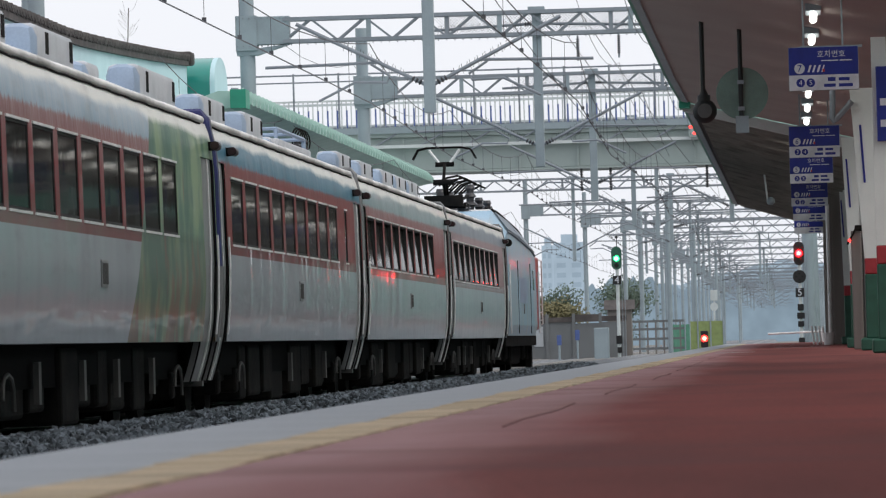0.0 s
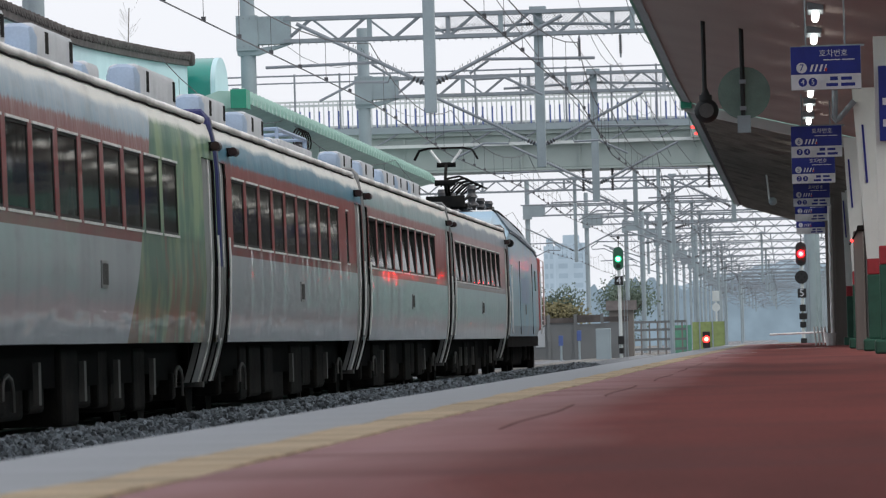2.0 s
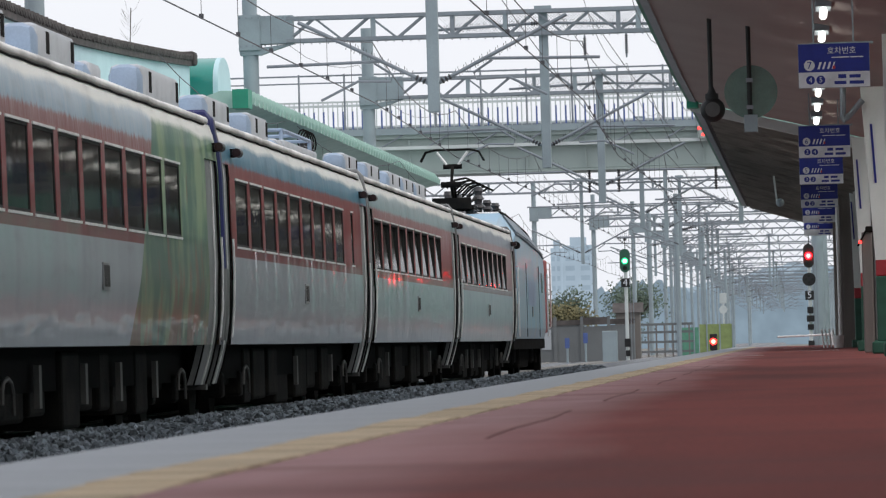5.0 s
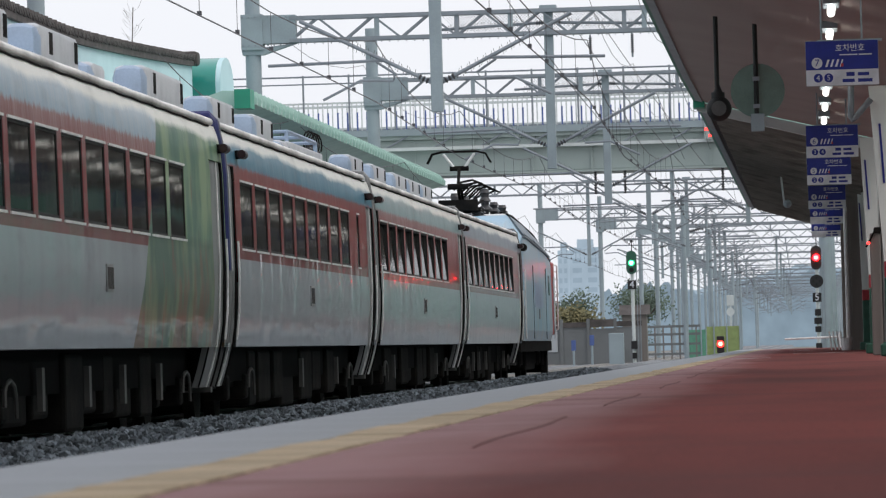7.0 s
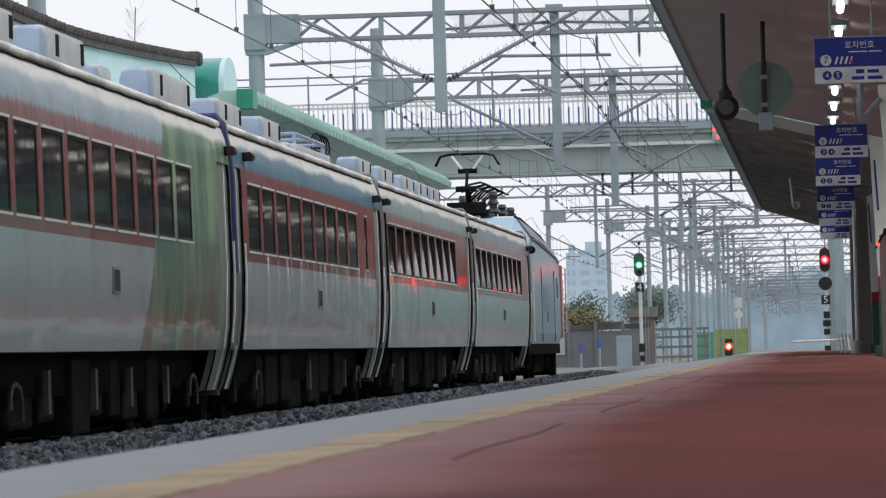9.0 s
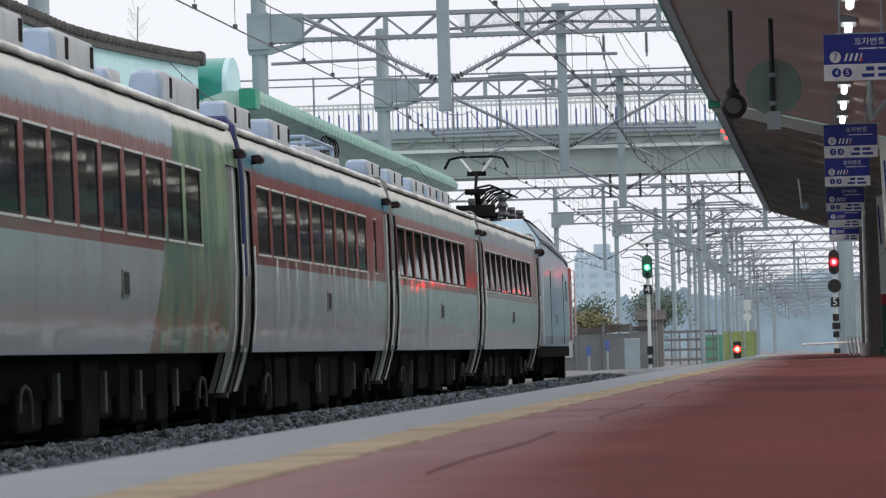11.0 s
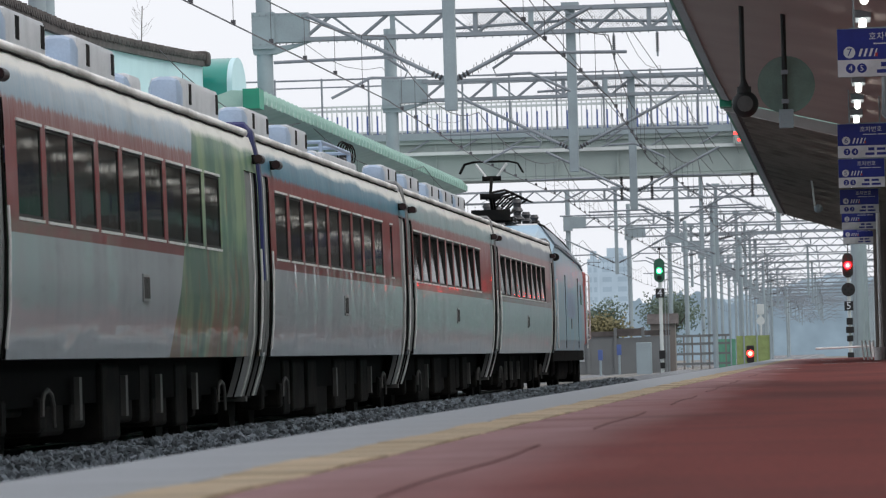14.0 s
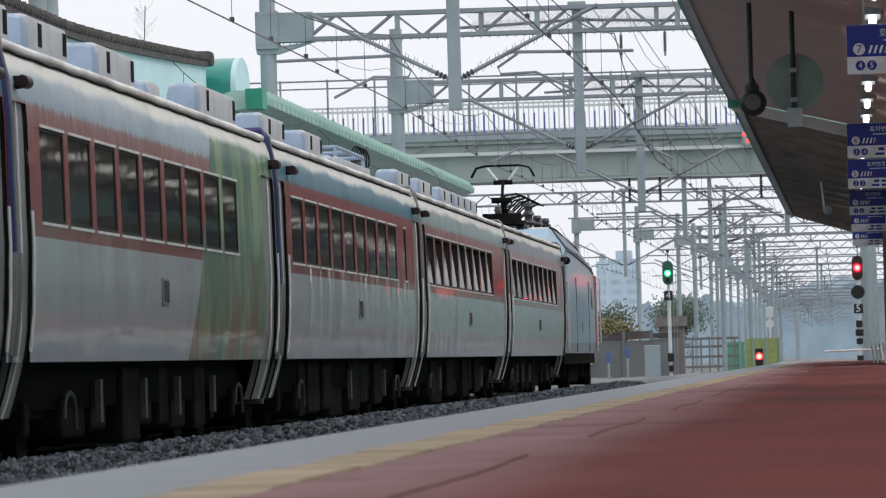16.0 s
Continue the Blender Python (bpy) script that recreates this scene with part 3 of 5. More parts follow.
            part("step", Shape().box(min(sgn * 0.9, sgn * 1.2), max(sgn * 0.9, sgn * 1.2), a + 0.02, b - 0.02, 0.43, 0.46), DARK, door)
    # navy end frames and gangway bellows
    for y, dy in ((0.0, -0.16), (LEN, 0.16)):
        prof = [(side_x(z), z) for z in (1.75, 2.0, 2.8, 3.1, 3.3)] + [(1.39, 3.42), (1.33, 3.50)]
        for sgn in (1, -1):
            part("corner_post", Shape().pipe([(sgn * side_x(z), y, z) for z in (0.95, 1.2, 1.5, 1.75)], 0.045, 8), DOORGREY, car, "scuffed grey corner post", True)
        navy = y > 0 and y0 < 60
        e = Shape().pipe([(-x, y, z) for x, z in prof] + [(x, y, z) for x, z in reversed(prof)], 0.045 if navy else 0.028, 8)
        part("end_frame", e, NAVY if navy else DOORGREY, car, "navy blue end frame" if navy else "scuffed grey end frame", True)
        part("gangway", Shape().box(-0.6, 0.6, min(y, y + dy), max(y, y + dy), 0.95, 3.1), GASKET, car, "black rubber gangway bellows")
        for sgn in (1, -1):
            yl = (1.45 if gear else 0.45) if y == 0 else LEN - (0.35 if film else 1.3 if gear else 0.85)
            lamp = part("side_lamp", Shape().cyl((sgn * 1.53, yl - 0.16, 3.10), (sgn * 1.53, yl + 0.14, 3.10), 0.052, 14), LAMPBODY, car, "dark cylindrical side lamp", True)
            part("lens", Shape().cyl((sgn * 1.53, yl - 0.18, 3.10), (sgn * 1.53, yl - 0.161, 3.10), 0.045, 12), LAMPRED, lamp, "dull red lens", True)
            part("bracket", Shape().box(min(sgn * 1.3, sgn * 1.5), max(sgn * 1.3, sgn * 1.5), yl - 0.04, yl + 0.06, 3.05, 3.15), DARK, lamp)
    # plate on the side
    for sgn in (1, -1):
        x, gy = side_x(1.5), LEN / 2 - (0.9 if film else 0.6)
        pl = part("side_grille", Shape().box(min(sgn * x, sgn * (x + 0.014)), max(sgn * x, sgn * (x + 0.014)), gy, gy + 0.52, 1.42, 1.68, 0.006), DOORGREY, car, "small framed side grille")
        bars = Shape()
        for k in range(6):
            bars.box(min(sgn * (x + 0.014), sgn * (x + 0.022)), max(sgn * (x + 0.014), sgn * (x + 0.022)), gy + 0.06 + k * 0.075, gy + 0.09 + k * 0.075, 1.45, 1.65)
        part("slats", bars, PIPE, pl)
    # roof units
    for y, ln, h in units:
        for sgn in (1, -1):
            a, b = (0.78, 1.14) if sgn > 0 else (-1.14, -0.78)
            u = part("roof_unit", Shape().box(a, b, y, y + ln, 3.42, 3.42 + h, 0.07), ROOFBOX, car, "grey roof ventilation unit with a bluish rounded end", True)
            part("end_hood", Shape().box(a + 0.01, b - 0.01, y - 0.25, y + 0.3, 3.43, 3.41 + h, 0.12), ROOFBLUE, u, "bluish rounded hood", True)
            if h > 0.3:
                for yy in (y + 0.55, y + ln - 0.35):
                    part("vent", Shape().box(min(sgn * 1.12, sgn * 1.146), max(sgn * 1.12, sgn * 1.146), yy, yy + 0.22, 3.58, 3.36 + h), DARK, u)
    if gear:
        g = part("roof_deck", Shape().box(0.45, 1.18, 12.0, 17.2, 3.44, 3.62, 0.04), ROOFBOX, car, "low bluish grey equipment deck", True)
        part("deck_frame", Shape().pipe([(1.1, 12.3, 3.6), (1.1, 12.3, 3.76), (1.1, 16.9, 3.76), (1.1, 16.9, 3.6)], 0.03).pipe([(0.5, 12.3, 3.76), (1.1, 12.3, 3.76)], 0.025).pipe([(0.5, 14.6, 3.76), (1.1, 14.6, 3.76)], 0.025).pipe([(0.5, 16.9, 3.76), (1.1, 16.9, 3.76)], 0.025), ROOFBLUE, g, "bluish tube frame", True)
        for k in range(4):
            y = 17.5 + 0.42 * k
            ins = Shape()
            bead(ins, (0.95, y, 3.44), (0.95, y, 3.84), 0.075, 4)
            part("insulator", ins, INSUL, g, "dark ribbed insulator", True)
            loop = [(0.95 + 0.06 * math.cos(q), y + 0.2 + 0.24 * math.cos(q), 3.80 + 0.16 * math.sin(q)) for q in np.linspace(-0.6, math.pi + 0.6, 9)]
            part("cable_loop", Shape().pipe(loop, 0.012, 6), DARK, g, "black cable loop", True)
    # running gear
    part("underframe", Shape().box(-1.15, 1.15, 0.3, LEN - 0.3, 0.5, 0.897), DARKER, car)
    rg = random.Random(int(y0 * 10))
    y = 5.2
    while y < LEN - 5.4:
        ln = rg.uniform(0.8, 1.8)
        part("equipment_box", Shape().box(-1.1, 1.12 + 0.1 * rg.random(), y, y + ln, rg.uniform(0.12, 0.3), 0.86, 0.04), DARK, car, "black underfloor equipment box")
        if rg.random() < 0.4:
            yy = y + ln + 0.12
            part("pipe", Shape().box(1.2, 1.25, yy, yy + 0.18, 0.36, 0.74), PIPE, car, "pale upright pipe")
        y += ln + rg.uniform(0.35, 0.6)
    for yb in (3.6, LEN - 3.6):
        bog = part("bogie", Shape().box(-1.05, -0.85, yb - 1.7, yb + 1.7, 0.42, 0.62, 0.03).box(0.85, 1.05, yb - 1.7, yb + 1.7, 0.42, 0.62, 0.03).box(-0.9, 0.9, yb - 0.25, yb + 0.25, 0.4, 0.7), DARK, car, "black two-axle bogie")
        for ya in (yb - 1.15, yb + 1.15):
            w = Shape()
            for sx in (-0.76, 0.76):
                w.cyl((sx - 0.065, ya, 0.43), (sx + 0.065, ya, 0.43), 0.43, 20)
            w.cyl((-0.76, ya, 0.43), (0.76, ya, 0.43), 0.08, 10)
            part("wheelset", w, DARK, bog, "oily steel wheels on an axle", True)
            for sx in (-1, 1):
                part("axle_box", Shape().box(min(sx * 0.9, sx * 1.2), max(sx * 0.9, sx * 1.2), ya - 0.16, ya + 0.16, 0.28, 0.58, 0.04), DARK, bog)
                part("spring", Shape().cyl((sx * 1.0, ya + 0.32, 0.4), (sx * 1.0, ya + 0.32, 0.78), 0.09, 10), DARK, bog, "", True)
        part("brake_pipe", Shape().pipe([(1.24, yb + 0.88, 0.42), (1.24, yb + 0.9, 0.54), (1.24, yb + 1.0, 0.61), (1.24, yb + 1.25, 0.64), (1.24, yb + 1.48, 0.60), (1.24, yb + 1.6, 0.50), (1.24, yb + 1.62, 0.32)], 0.02), PIPE, bog, "pale bent brake pipe", True)
    part("coupler", Shape().box(-0.12, 0.12, LEN - 0.4, LEN + 0.12, 0.75, 1.0), PIPE, car)
    part("air_hose", Shape().cyl((0.55, LEN - 0.3, 0.62), (0.55, LEN + 0.1, 0.45), 0.04, 6), PIPE, car, "", True)
    part("foot_step", Shape().box(0.9, 1.3, LEN - 0.35, LEN - 0.15, 0.40, 0.46), PIPE, car)
    return car


COACHES = [
    coach(21.1, 2.5, 1.84, 9, 1.52, 20.2, False, [(3.5, 2.4, 0.5), (9.5, 2.4, 0.5)]),
    coach(44.35, 1.62, 1.75, 9, 1.46, 0, True, [(0.2, 2.2, 0.42), (3.6, 2.5, 0.42), (8.3, 2.75, 0.42), (12.3, 0.85, 0.26), (16.9, 3.6, 0.44)], False, 21.35),
    coach(66.0, 1.6, 1.845, 9, 1.52, 19.3, False, [(2.1, 2.6, 0.4), (7.6, 2.3, 0.4), (11.4, 0.8, 0.2)], True, 22.75),
    coach(88.95, 1.1, 1.93, 9, 1.62, 0, False, [(0.2, 2.4, 0.38), (4.9, 2.6, 0.38), (9.95, 2.6, 0.38), (13.5, 2.6, 0.38), (17.0, 2.6, 0.38)], False, 23.05, chalky=True),
    # last coach, with the reflected sky painted into its upper bands
    coach(112.15, 1.45, 2.0, 9, 1.68, 0, False, [], False, 22.95, paled=True),
]


def locomotive(y0):
    ln = 17.0
    lo = thing("electric_locomotive", "blue-grey electric locomotive with its pantograph raised", "locomotive", (-7.9, y0, 0))
    rings = []
    for y, zt, w in ((0.0, 3.55, 0.96), (0.9, 3.86, 1.0), (3.0, 3.86, 1.0), (13.2, 3.62, 1.0), (15.9, 3.50, 0.99), (17.0, 3.38, 0.97)):
        zs = zt - 0.5
        rings.append([(x * w, y, z) for x, z in ((-1.42, 0.95), (1.42, 0.95), (1.48, 1.2), (1.475, (zs + 1.2) / 2), (1.46, zs), (1.12, zt), (-1.12, zt), (-1.46, zs), (-1.475, (zs + 1.2) / 2), (-1.48, 1.2))])
    part("body", Shape().loft(rings), LOCO, lo, "blue-grey painted body with a sloping shoulder")
    edge = [(1.47, 0.9, 3.36), (1.47, 3.0, 3.36), (1.47, 13.2, 3.12), (1.45, 15.9, 3.0)]
    part("shoulder_edge", Shape().pipe(edge, 0.03), STEEL, lo, "grey edge moulding", True)
    part("roof_edge", Shape().pipe([(1.13, 0.9, 3.87), (1.13, 3.0, 3.87), (1.13, 13.2, 3.63), (1.12, 15.9, 3.51)], 0.035), DARK, lo, "", True)
    shoulder = Shape()
    for ya, yb, za, zb in ((1.2, 7.0, 3.86, 3.768), (7.3, 15.6, 3.763, 3.51)):
        quad = []
        for o in (0.004, 0.03):
            quad.append([(1.44 + o, ya, za - 0.45 + o), (1.15 + o, ya, za - 0.05 + o), (1.15 + o, yb, zb - 0.05 + o), (1.44 + o, yb, zb - 0.45 + o)])
        shoulder.loft(quad)
    part("shoulder_panel", shoulder, LOCODARK, lo, "dark slate panels on the sloping shoulder")
    part("skirt", Shape().box(-1.40, 1.40, 0.2, ln - 0.2, 0.7, 0.949), DARK, lo)
    part("red_stripe", Shape().box(-1.42, 1.42, ln + 0.01, ln + 1.9, 1.1, 3.0, 0.06), LOCORED, lo, "red cab end")
    part("blue_panel", Shape().box(1.476, 1.482, 6.5, 10.5, 1.75, 2.35), ROOFBLUE, lo, "faded blue side mark")
    part("roof_step", Shape().box(-1.0, 1.0, 3.3, 5.2, 3.70, 3.95, 0.05), ROOF, lo)
    part("cab_window", Shape().box(1.46, 1.479, ln - 2.9, ln - 2.2, 2.1, 2.6), GLASS, lo)
    ladder = Shape().pipe([(1.40, ln + 1.8, 1.2), (1.50, ln + 1.8, 1.25), (1.50, ln + 1.8, 2.9), (1.40, ln + 1.8, 2.95)], 0.02)
    for k in range(8):
        ladder.cyl((1.40, ln + 1.8, 1.35 + 0.2 * k), (1.50, ln + 1.8, 1.35 + 0.2 * k), 0.014, 5)
    part("cab_ladder", ladder, TRIM, lo, "pale grab rail ladder", True)
    for y in (5.6, 12.4):
        part("door_line", Shape().box(1.470, 1.486, y, y + 0.03, 1.0, 2.75), DARK, lo)
    part("plate", Shape().box(1.474, 1.492, 8.4, 8.8, 1.48, 1.72, 0.004), DOORGREY, lo)
    for y in (ln - 0.6, 0.6):
        part("handrail", Shape().pipe([(1.52, y, 1.0), (1.52, y, 2.6)], 0.022), TRIM, lo)
    part("side_lamp", Shape().cyl((1.5, 0.3, 3.1), (1.5, 0.7, 3.1), 0.09, 12), DARK, lo)
    for yb in (3.6, ln - 3.9):
        bog = part("bogie", Shape().box(-1.2, -0.95, yb - 2.0, yb + 2.0, 0.38, 0.7, 0.05).box(0.95, 1.2, yb - 2.0, yb + 2.0, 0.38, 0.7, 0.05), DARK, lo, "black bogie")
        for ya in (yb - 1.4, yb + 1.4):
            w = Shape()
            for sx in (-0.76, 0.76):
                w.cyl((sx - 0.065, ya, 0.5), (sx + 0.065, ya, 0.5), 0.5, 20)
            part("wheelset", w.cyl((-0.76, ya, 0.5), (0.76, ya, 0.5), 0.09, 8), DARK, bog, "", True)
            part("spring", Shape().cyl((1.15, ya + 0.4, 0.35), (1.15, ya + 0.4, 0.8), 0.12, 8), DARK, bog, "", True)
    part("tank", Shape().box(-1.2, 1.2, 6.4, 11.4, 0.25, 0.7, 0.05), DARK, lo)
    part("rail_guard", Shape().box(-1.3, 1.3, ln - 0.6, ln - 0.45, 0.15, 0.7).box(1.15, 1.3, ln - 1.2, ln - 0.5, 0.12, 0.6), DARK, lo)
    # pantograph
    py = 1.6
    pan = part("pantograph", Shape().pipe([(0, py + 0.9, 4.05), (0.0, py - 0.35, 4.55), (0.0, py + 0.35, 5.02)], 0.04, 8).pipe([(0.06, py + 0.85, 4.1), (0.06, py - 0.3, 4.62)], 0.03), DARK, lo, "raised dark pantograph", True)
    part("knee", Shape().cyl((-0.24, py - 0.35, 4.56), (0.24, py - 0.35, 4.56), 0.07, 10), DARK, pan, "", True)
    part("head_bar", Shape().cyl((-0.22, py + 0.35, 5.0), (0.22, py + 0.35, 5.0), 0.06, 10), DARK, pan, "", True)
    for sgn in (-1, 1):
        part("head_arm", Shape().pipe([(sgn * 0.12, py + 0.35, 5.02), (sgn * 0.36, py + 0.3, 5.34)], 0.035), TRIM, pan, "pale head arm", True)
    for dy in (-0.18, 0.22):
        part("contact_strip", Shape().pipe([(-0.74, py + 0.3 + dy, 5.12), (-0.68, py + 0.3 + dy, 5.23), (-0.62, py + 0.3 + dy, 5.34), (-0.4, py + 0.3 + dy, 5.39), (0.4, py + 0.3 + dy, 5.39), (0.62, py + 0.3 + dy, 5.34), (0.68, py + 0.3 + dy, 5.23), (0.74, py + 0.3 + dy, 5.12)], 0.019), DARK, pan, "", True)
    part("base_frame", Shape().box(-0.5, 0.5, py - 0.2, py + 1.5, 3.98, 4.08).box(-0.45, 0.45, py - 0.5, py - 0.3, 4.0, 4.25), DARK, pan)
    spots = [(-0.4, py, 0.35), (0.4, py, 0.35), (0.4, py + 1.3, 0.4)]
    spots += [((-0.25, 0.35)[k % 2], py + 2.6 + 2.0 * k, (0.80, 0.98, 0.88)[k % 3] - 0.03 * k) for k in range(6)]
    for k, (x, y, h) in enumerate(spots):
        rings = []
        for j in range(5):
            for dz, r in ((0.0, 0.10), (0.03, 0.24 - 0.03 * j), (0.07, 0.22 - 0.03 * j), (0.13, 0.09)):
                z = 3.70 + (h + 0.05) * j / 5 + dz * h
                rings.append([(x + r * math.cos(i * math.pi / 5), y + r * math.sin(i * math.pi / 5), z) for i in range(10)])
        ins = Shape().loft(rings)
        part("insulator", ins, INSUL, lo, "dark ribbed roof insulator", True)
    for k in range(5):
        y = py + 2.3 + 2.1 * k
        part("cable", Shape().pipe([(-0.25, y, 4.56), (-0.1, y + 0.3, 4.74), (0.15, y + 0.7, 4.8), (0.35, y + 1.05, 4.72), (0.2, y + 1.4, 4.78), (0.0, y + 1.8, 4.7), (-0.25, y + 2.1, 4.5)], 0.026), DARK, lo, "", True)
    part("end_cable", Shape().pipe([(0.35, py + 11.9, 4.2), (0.45, py + 12.8, 4.25), (0.55, py + 13.6, 3.6)], 0.03), DARK, lo, "", True)
    part("rod", Shape().pipe([(0.4, py, 4.15), (0.4, py + 2.6, 4.3)], 0.035), DARK, lo)
    part("roof_chest", Shape().box(-0.7, 0.7, py + 2.0, py + 9.0, 3.62, 3.84), DARK, lo)
    return lo


ENGINE = locomotive(135.3)

# yellow tactile tiles along the platform edge
tile = Shape().box(-0.122, 0.122, 0.0, 0.3, -0.06, 0.0, 0.004)
tile_mesh = tile.mesh("tactile_tile", YELLOW)
for k in range(300):
    part("tactile_tile", tile_mesh, YELLOW, PLAT, at=(-1.547 + 0.006 * math.sin(0.61 * k), 6 + 0.3 * k, 0.500 + 0.007 * abs(math.sin(0.22 * k)) + 0.003 * rnd.random()))
rest = Shape()
for k in range(360):
    rest.box(-1.67, -1.424, 96 + 0.3 * k, 96.296 + 0.3 * k, 0.44, 0.503)
part("tactile_strip", rest, YELLOW, PLAT, "yellow tactile strip")["kind"] = "stuff"


# ---------------------------------------------------------------- overhead line
def spikes(a, b, n):
    """Short thin pins that stand on a tube."""
    a, b, s = Vector(a), Vector(b), Shape()
    for k in range(n):
        p = a.lerp(b, k / (n - 1))
        lean = 0.02 * (-1) ** k
        s.cyl(p, p + Vector((lean, 0, 0.10)), 0.006, 4)
        s.cyl(p, p + Vector((-lean, 0, -0.085)), 0.006, 4)
    return s


def gantry(y, xl, xr, drops, near):
    g = thing("overhead_line_gantry", "grey steel portal with a lattice beam over the tracks", "line gantry", (0, y, 0), "overhead line gantries")
    thick = 0.19 if y < 200 else 0.145
    for x, r in ((xl, thick), (xr, thick)):
        part("mast", Shape().cyl((x, 0, -0.5), (x, 0, 8.15), r, 16).cyl((x, 0, 8.9), (x, 0, 10.4), r * 0.95, 16), POLE, g, "round grey steel mast", True)
        box = part("beam_box", Shape().box(x - 0.26, x + 0.26, -0.28, 0.28, 8.1, 8.95).box(min(x + 0.24, x + 1.05), max(x + 0.24, x + 1.05), -0.24, 0.24, 8.24, 8.92) if x < 0 else Shape().box(x - 0.26, x + 0.26, -0.28, 0.28, 8.1, 8.95), POLE, g, "pale bolted plate box")
        if near and x < 0:
            bolts = Shape()
            for k in range(9):
                for z in (8.2, 8.88):
                    bolts.cyl((x - 0.22 + k * 0.15, -0.282 if k < 4 else -0.242, z), (x - 0.22 + k * 0.15, -0.31 if k < 4 else -0.27, z), 0.02, 6)
            part("bolts", bolts, STEEL, box)
    a, b = xl + 0.9, xr
    for yy in (-0.22, 0.22):
        for z in (8.30, 8.84):
            part("chord", Shape().box(a, b, yy - 0.045, yy + 0.045, z - 0.045, z + 0.045), STEEL, g)
    lat = Shape()
    n = int((b - a) / 0.66)
    for i in range(n):
        xa, xb = a + (b - a) * i / n, a + (b - a) * (i + 1) / n
        for yy in (-0.2, 0.2):
            lat.cyl((xa, yy, 8.84 if i % 2 else 8.3), (xb, yy, 8.3 if i % 2 else 8.84), 0.032, 4)
        if near:
            lat.cyl((xa, -0.2, 8.84), (xb, 0.2, 8.84), 0.022, 4)
            lat.cyl((xb, -0.2, 8.3), (xa, 0.2, 8.3), 0.022, 4)
        if i % 6 == 5:
            lat.box(xb - 0.05, xb + 0.05, -0.2, 0.2, 8.3, 8.84)
    part("lattice", lat, STEEL, g, "zigzag lattice bars")
    if y in (140, 174):
        net = Shape()
        x = a + 3.6
        while x < b - 0.5:
            net.cyl((x, 0.23, 8.3), (x + 0.54, 0.23, 8.84), 0.0035, 3).cyl((x + 0.54, 0.235, 8.3), (x, 0.235, 8.84), 0.0035, 3)
            x += 0.075
        part("bird_net", net, STEEL, g, "fine wire netting inside the beam")["kind"] = "stuff"
        for x in (xl + 3.0, xl + 6.2, xl + 9.4):
            part("post_plate", Shape().box(x - 0.06, x + 0.06, -0.24, -0.2, 8.3, 8.84), POLE, g)
        part("gusset", Shape().add([(xl - 0.26, -0.2, 8.098), (xl + 1.05, -0.2, 8.238), (xl + 0.24, -0.2, 7.98), (xl - 0.24, -0.2, 7.98), (xl - 0.26, 0.2, 8.098), (xl + 1.05, 0.2, 8.238), (xl + 0.24, 0.2, 7.98), (xl - 0.24, 0.2, 7.98)],
                                   [(0, 1, 2, 3), (7, 6, 5, 4), (0, 4, 5, 1), (1, 5, 6, 2), (2, 6, 7, 3), (3, 7, 4, 0)]), POLE, g, "tapered gusset under the box")
        under = Shape()
        for k in range(int((b - a) / 0.2)):
            under.cyl((a + 0.2 * k, -0.2, 8.26), (a + 0.2 * k, -0.2, 8.20), 0.012, 5)
        part("bolt_strip", under, STEEL, g)["kind"] = "stuff"
    for x, zb in drops:
        hw = 0.11 if y < 200 else 0.085
        d = part("drop_post", Shape().box(x - hw, x + hw, -hw, hw, zb, 8.95, 0.015), POLE, g, "square grey hanging post")
        part("cap", Shape().box(x - 0.2, x + 0.2, -0.25, 0.25, 8.86, 8.96), POLE, d)
        for sgn in (-1, 1):
            br = Shape().cyl((x + sgn * 0.1, 0, zb + 0.55), (x + sgn * 2.5, 0, zb + 1.75), 0.036, 8)
            brace = part("brace", br, STEEL, d, "slanting bracket tube", True)
            ins = Shape()
            bead(ins, (x + sgn * 0.14, 0, zb + 0.57), (x + sgn * 0.34, 0, zb + 0.67), 0.06, 3)
            part("insulator", ins, INSUL, brace, "ribbed dark insulator", True)
            if near:
                part("bird_spike_strip", spikes((x + sgn * 0.4, 0, zb + 0.70), (x + sgn * 1.6, 0, zb + 1.30), 17), INSUL, brace, "thin dark bird spikes")
            top = part("top_tube", Shape().cyl((x + sgn * 0.1, -0.05, 8.55 if near else 7.6), (x + sgn * 2.7, -0.05, 8.45 if near else 7.6), 0.035, 8), STEEL, d, "", True)
            ins = Shape()
            bead(ins, (x + sgn * 0.12, -0.05, 8.55 if near else 7.6), (x + sgn * 0.3, -0.05, 8.54 if near else 7.6), 0.06, 3)
            part("insulator", ins, INSUL, top, "", True)
            if near:
                part("bird_spike_strip", spikes((x + sgn * 0.5, -0.05, 8.54), (x + sgn * 2.4, -0.05, 8.47), 25), INSUL, top)
            arm = Shape().cyl((x + sgn * 0.9, 0, zb + 0.98), (x + sgn * 3.1, 0, zb + 0.94), 0.03, 6)
            arm.pipe([(x + sgn * 1.1, 0, zb + 0.95), (x + sgn * 0.75, 0, zb + 0.72), (x + sgn * 0.8, 0, zb + 0.6), (x + sgn * 1.4, 0, zb + 0.62), (x + sgn * 2.1, 0, zb + 0.28)], 0.025)
            part("steady_arm", arm, STEEL, d, "bent steady arm", True)
    return g


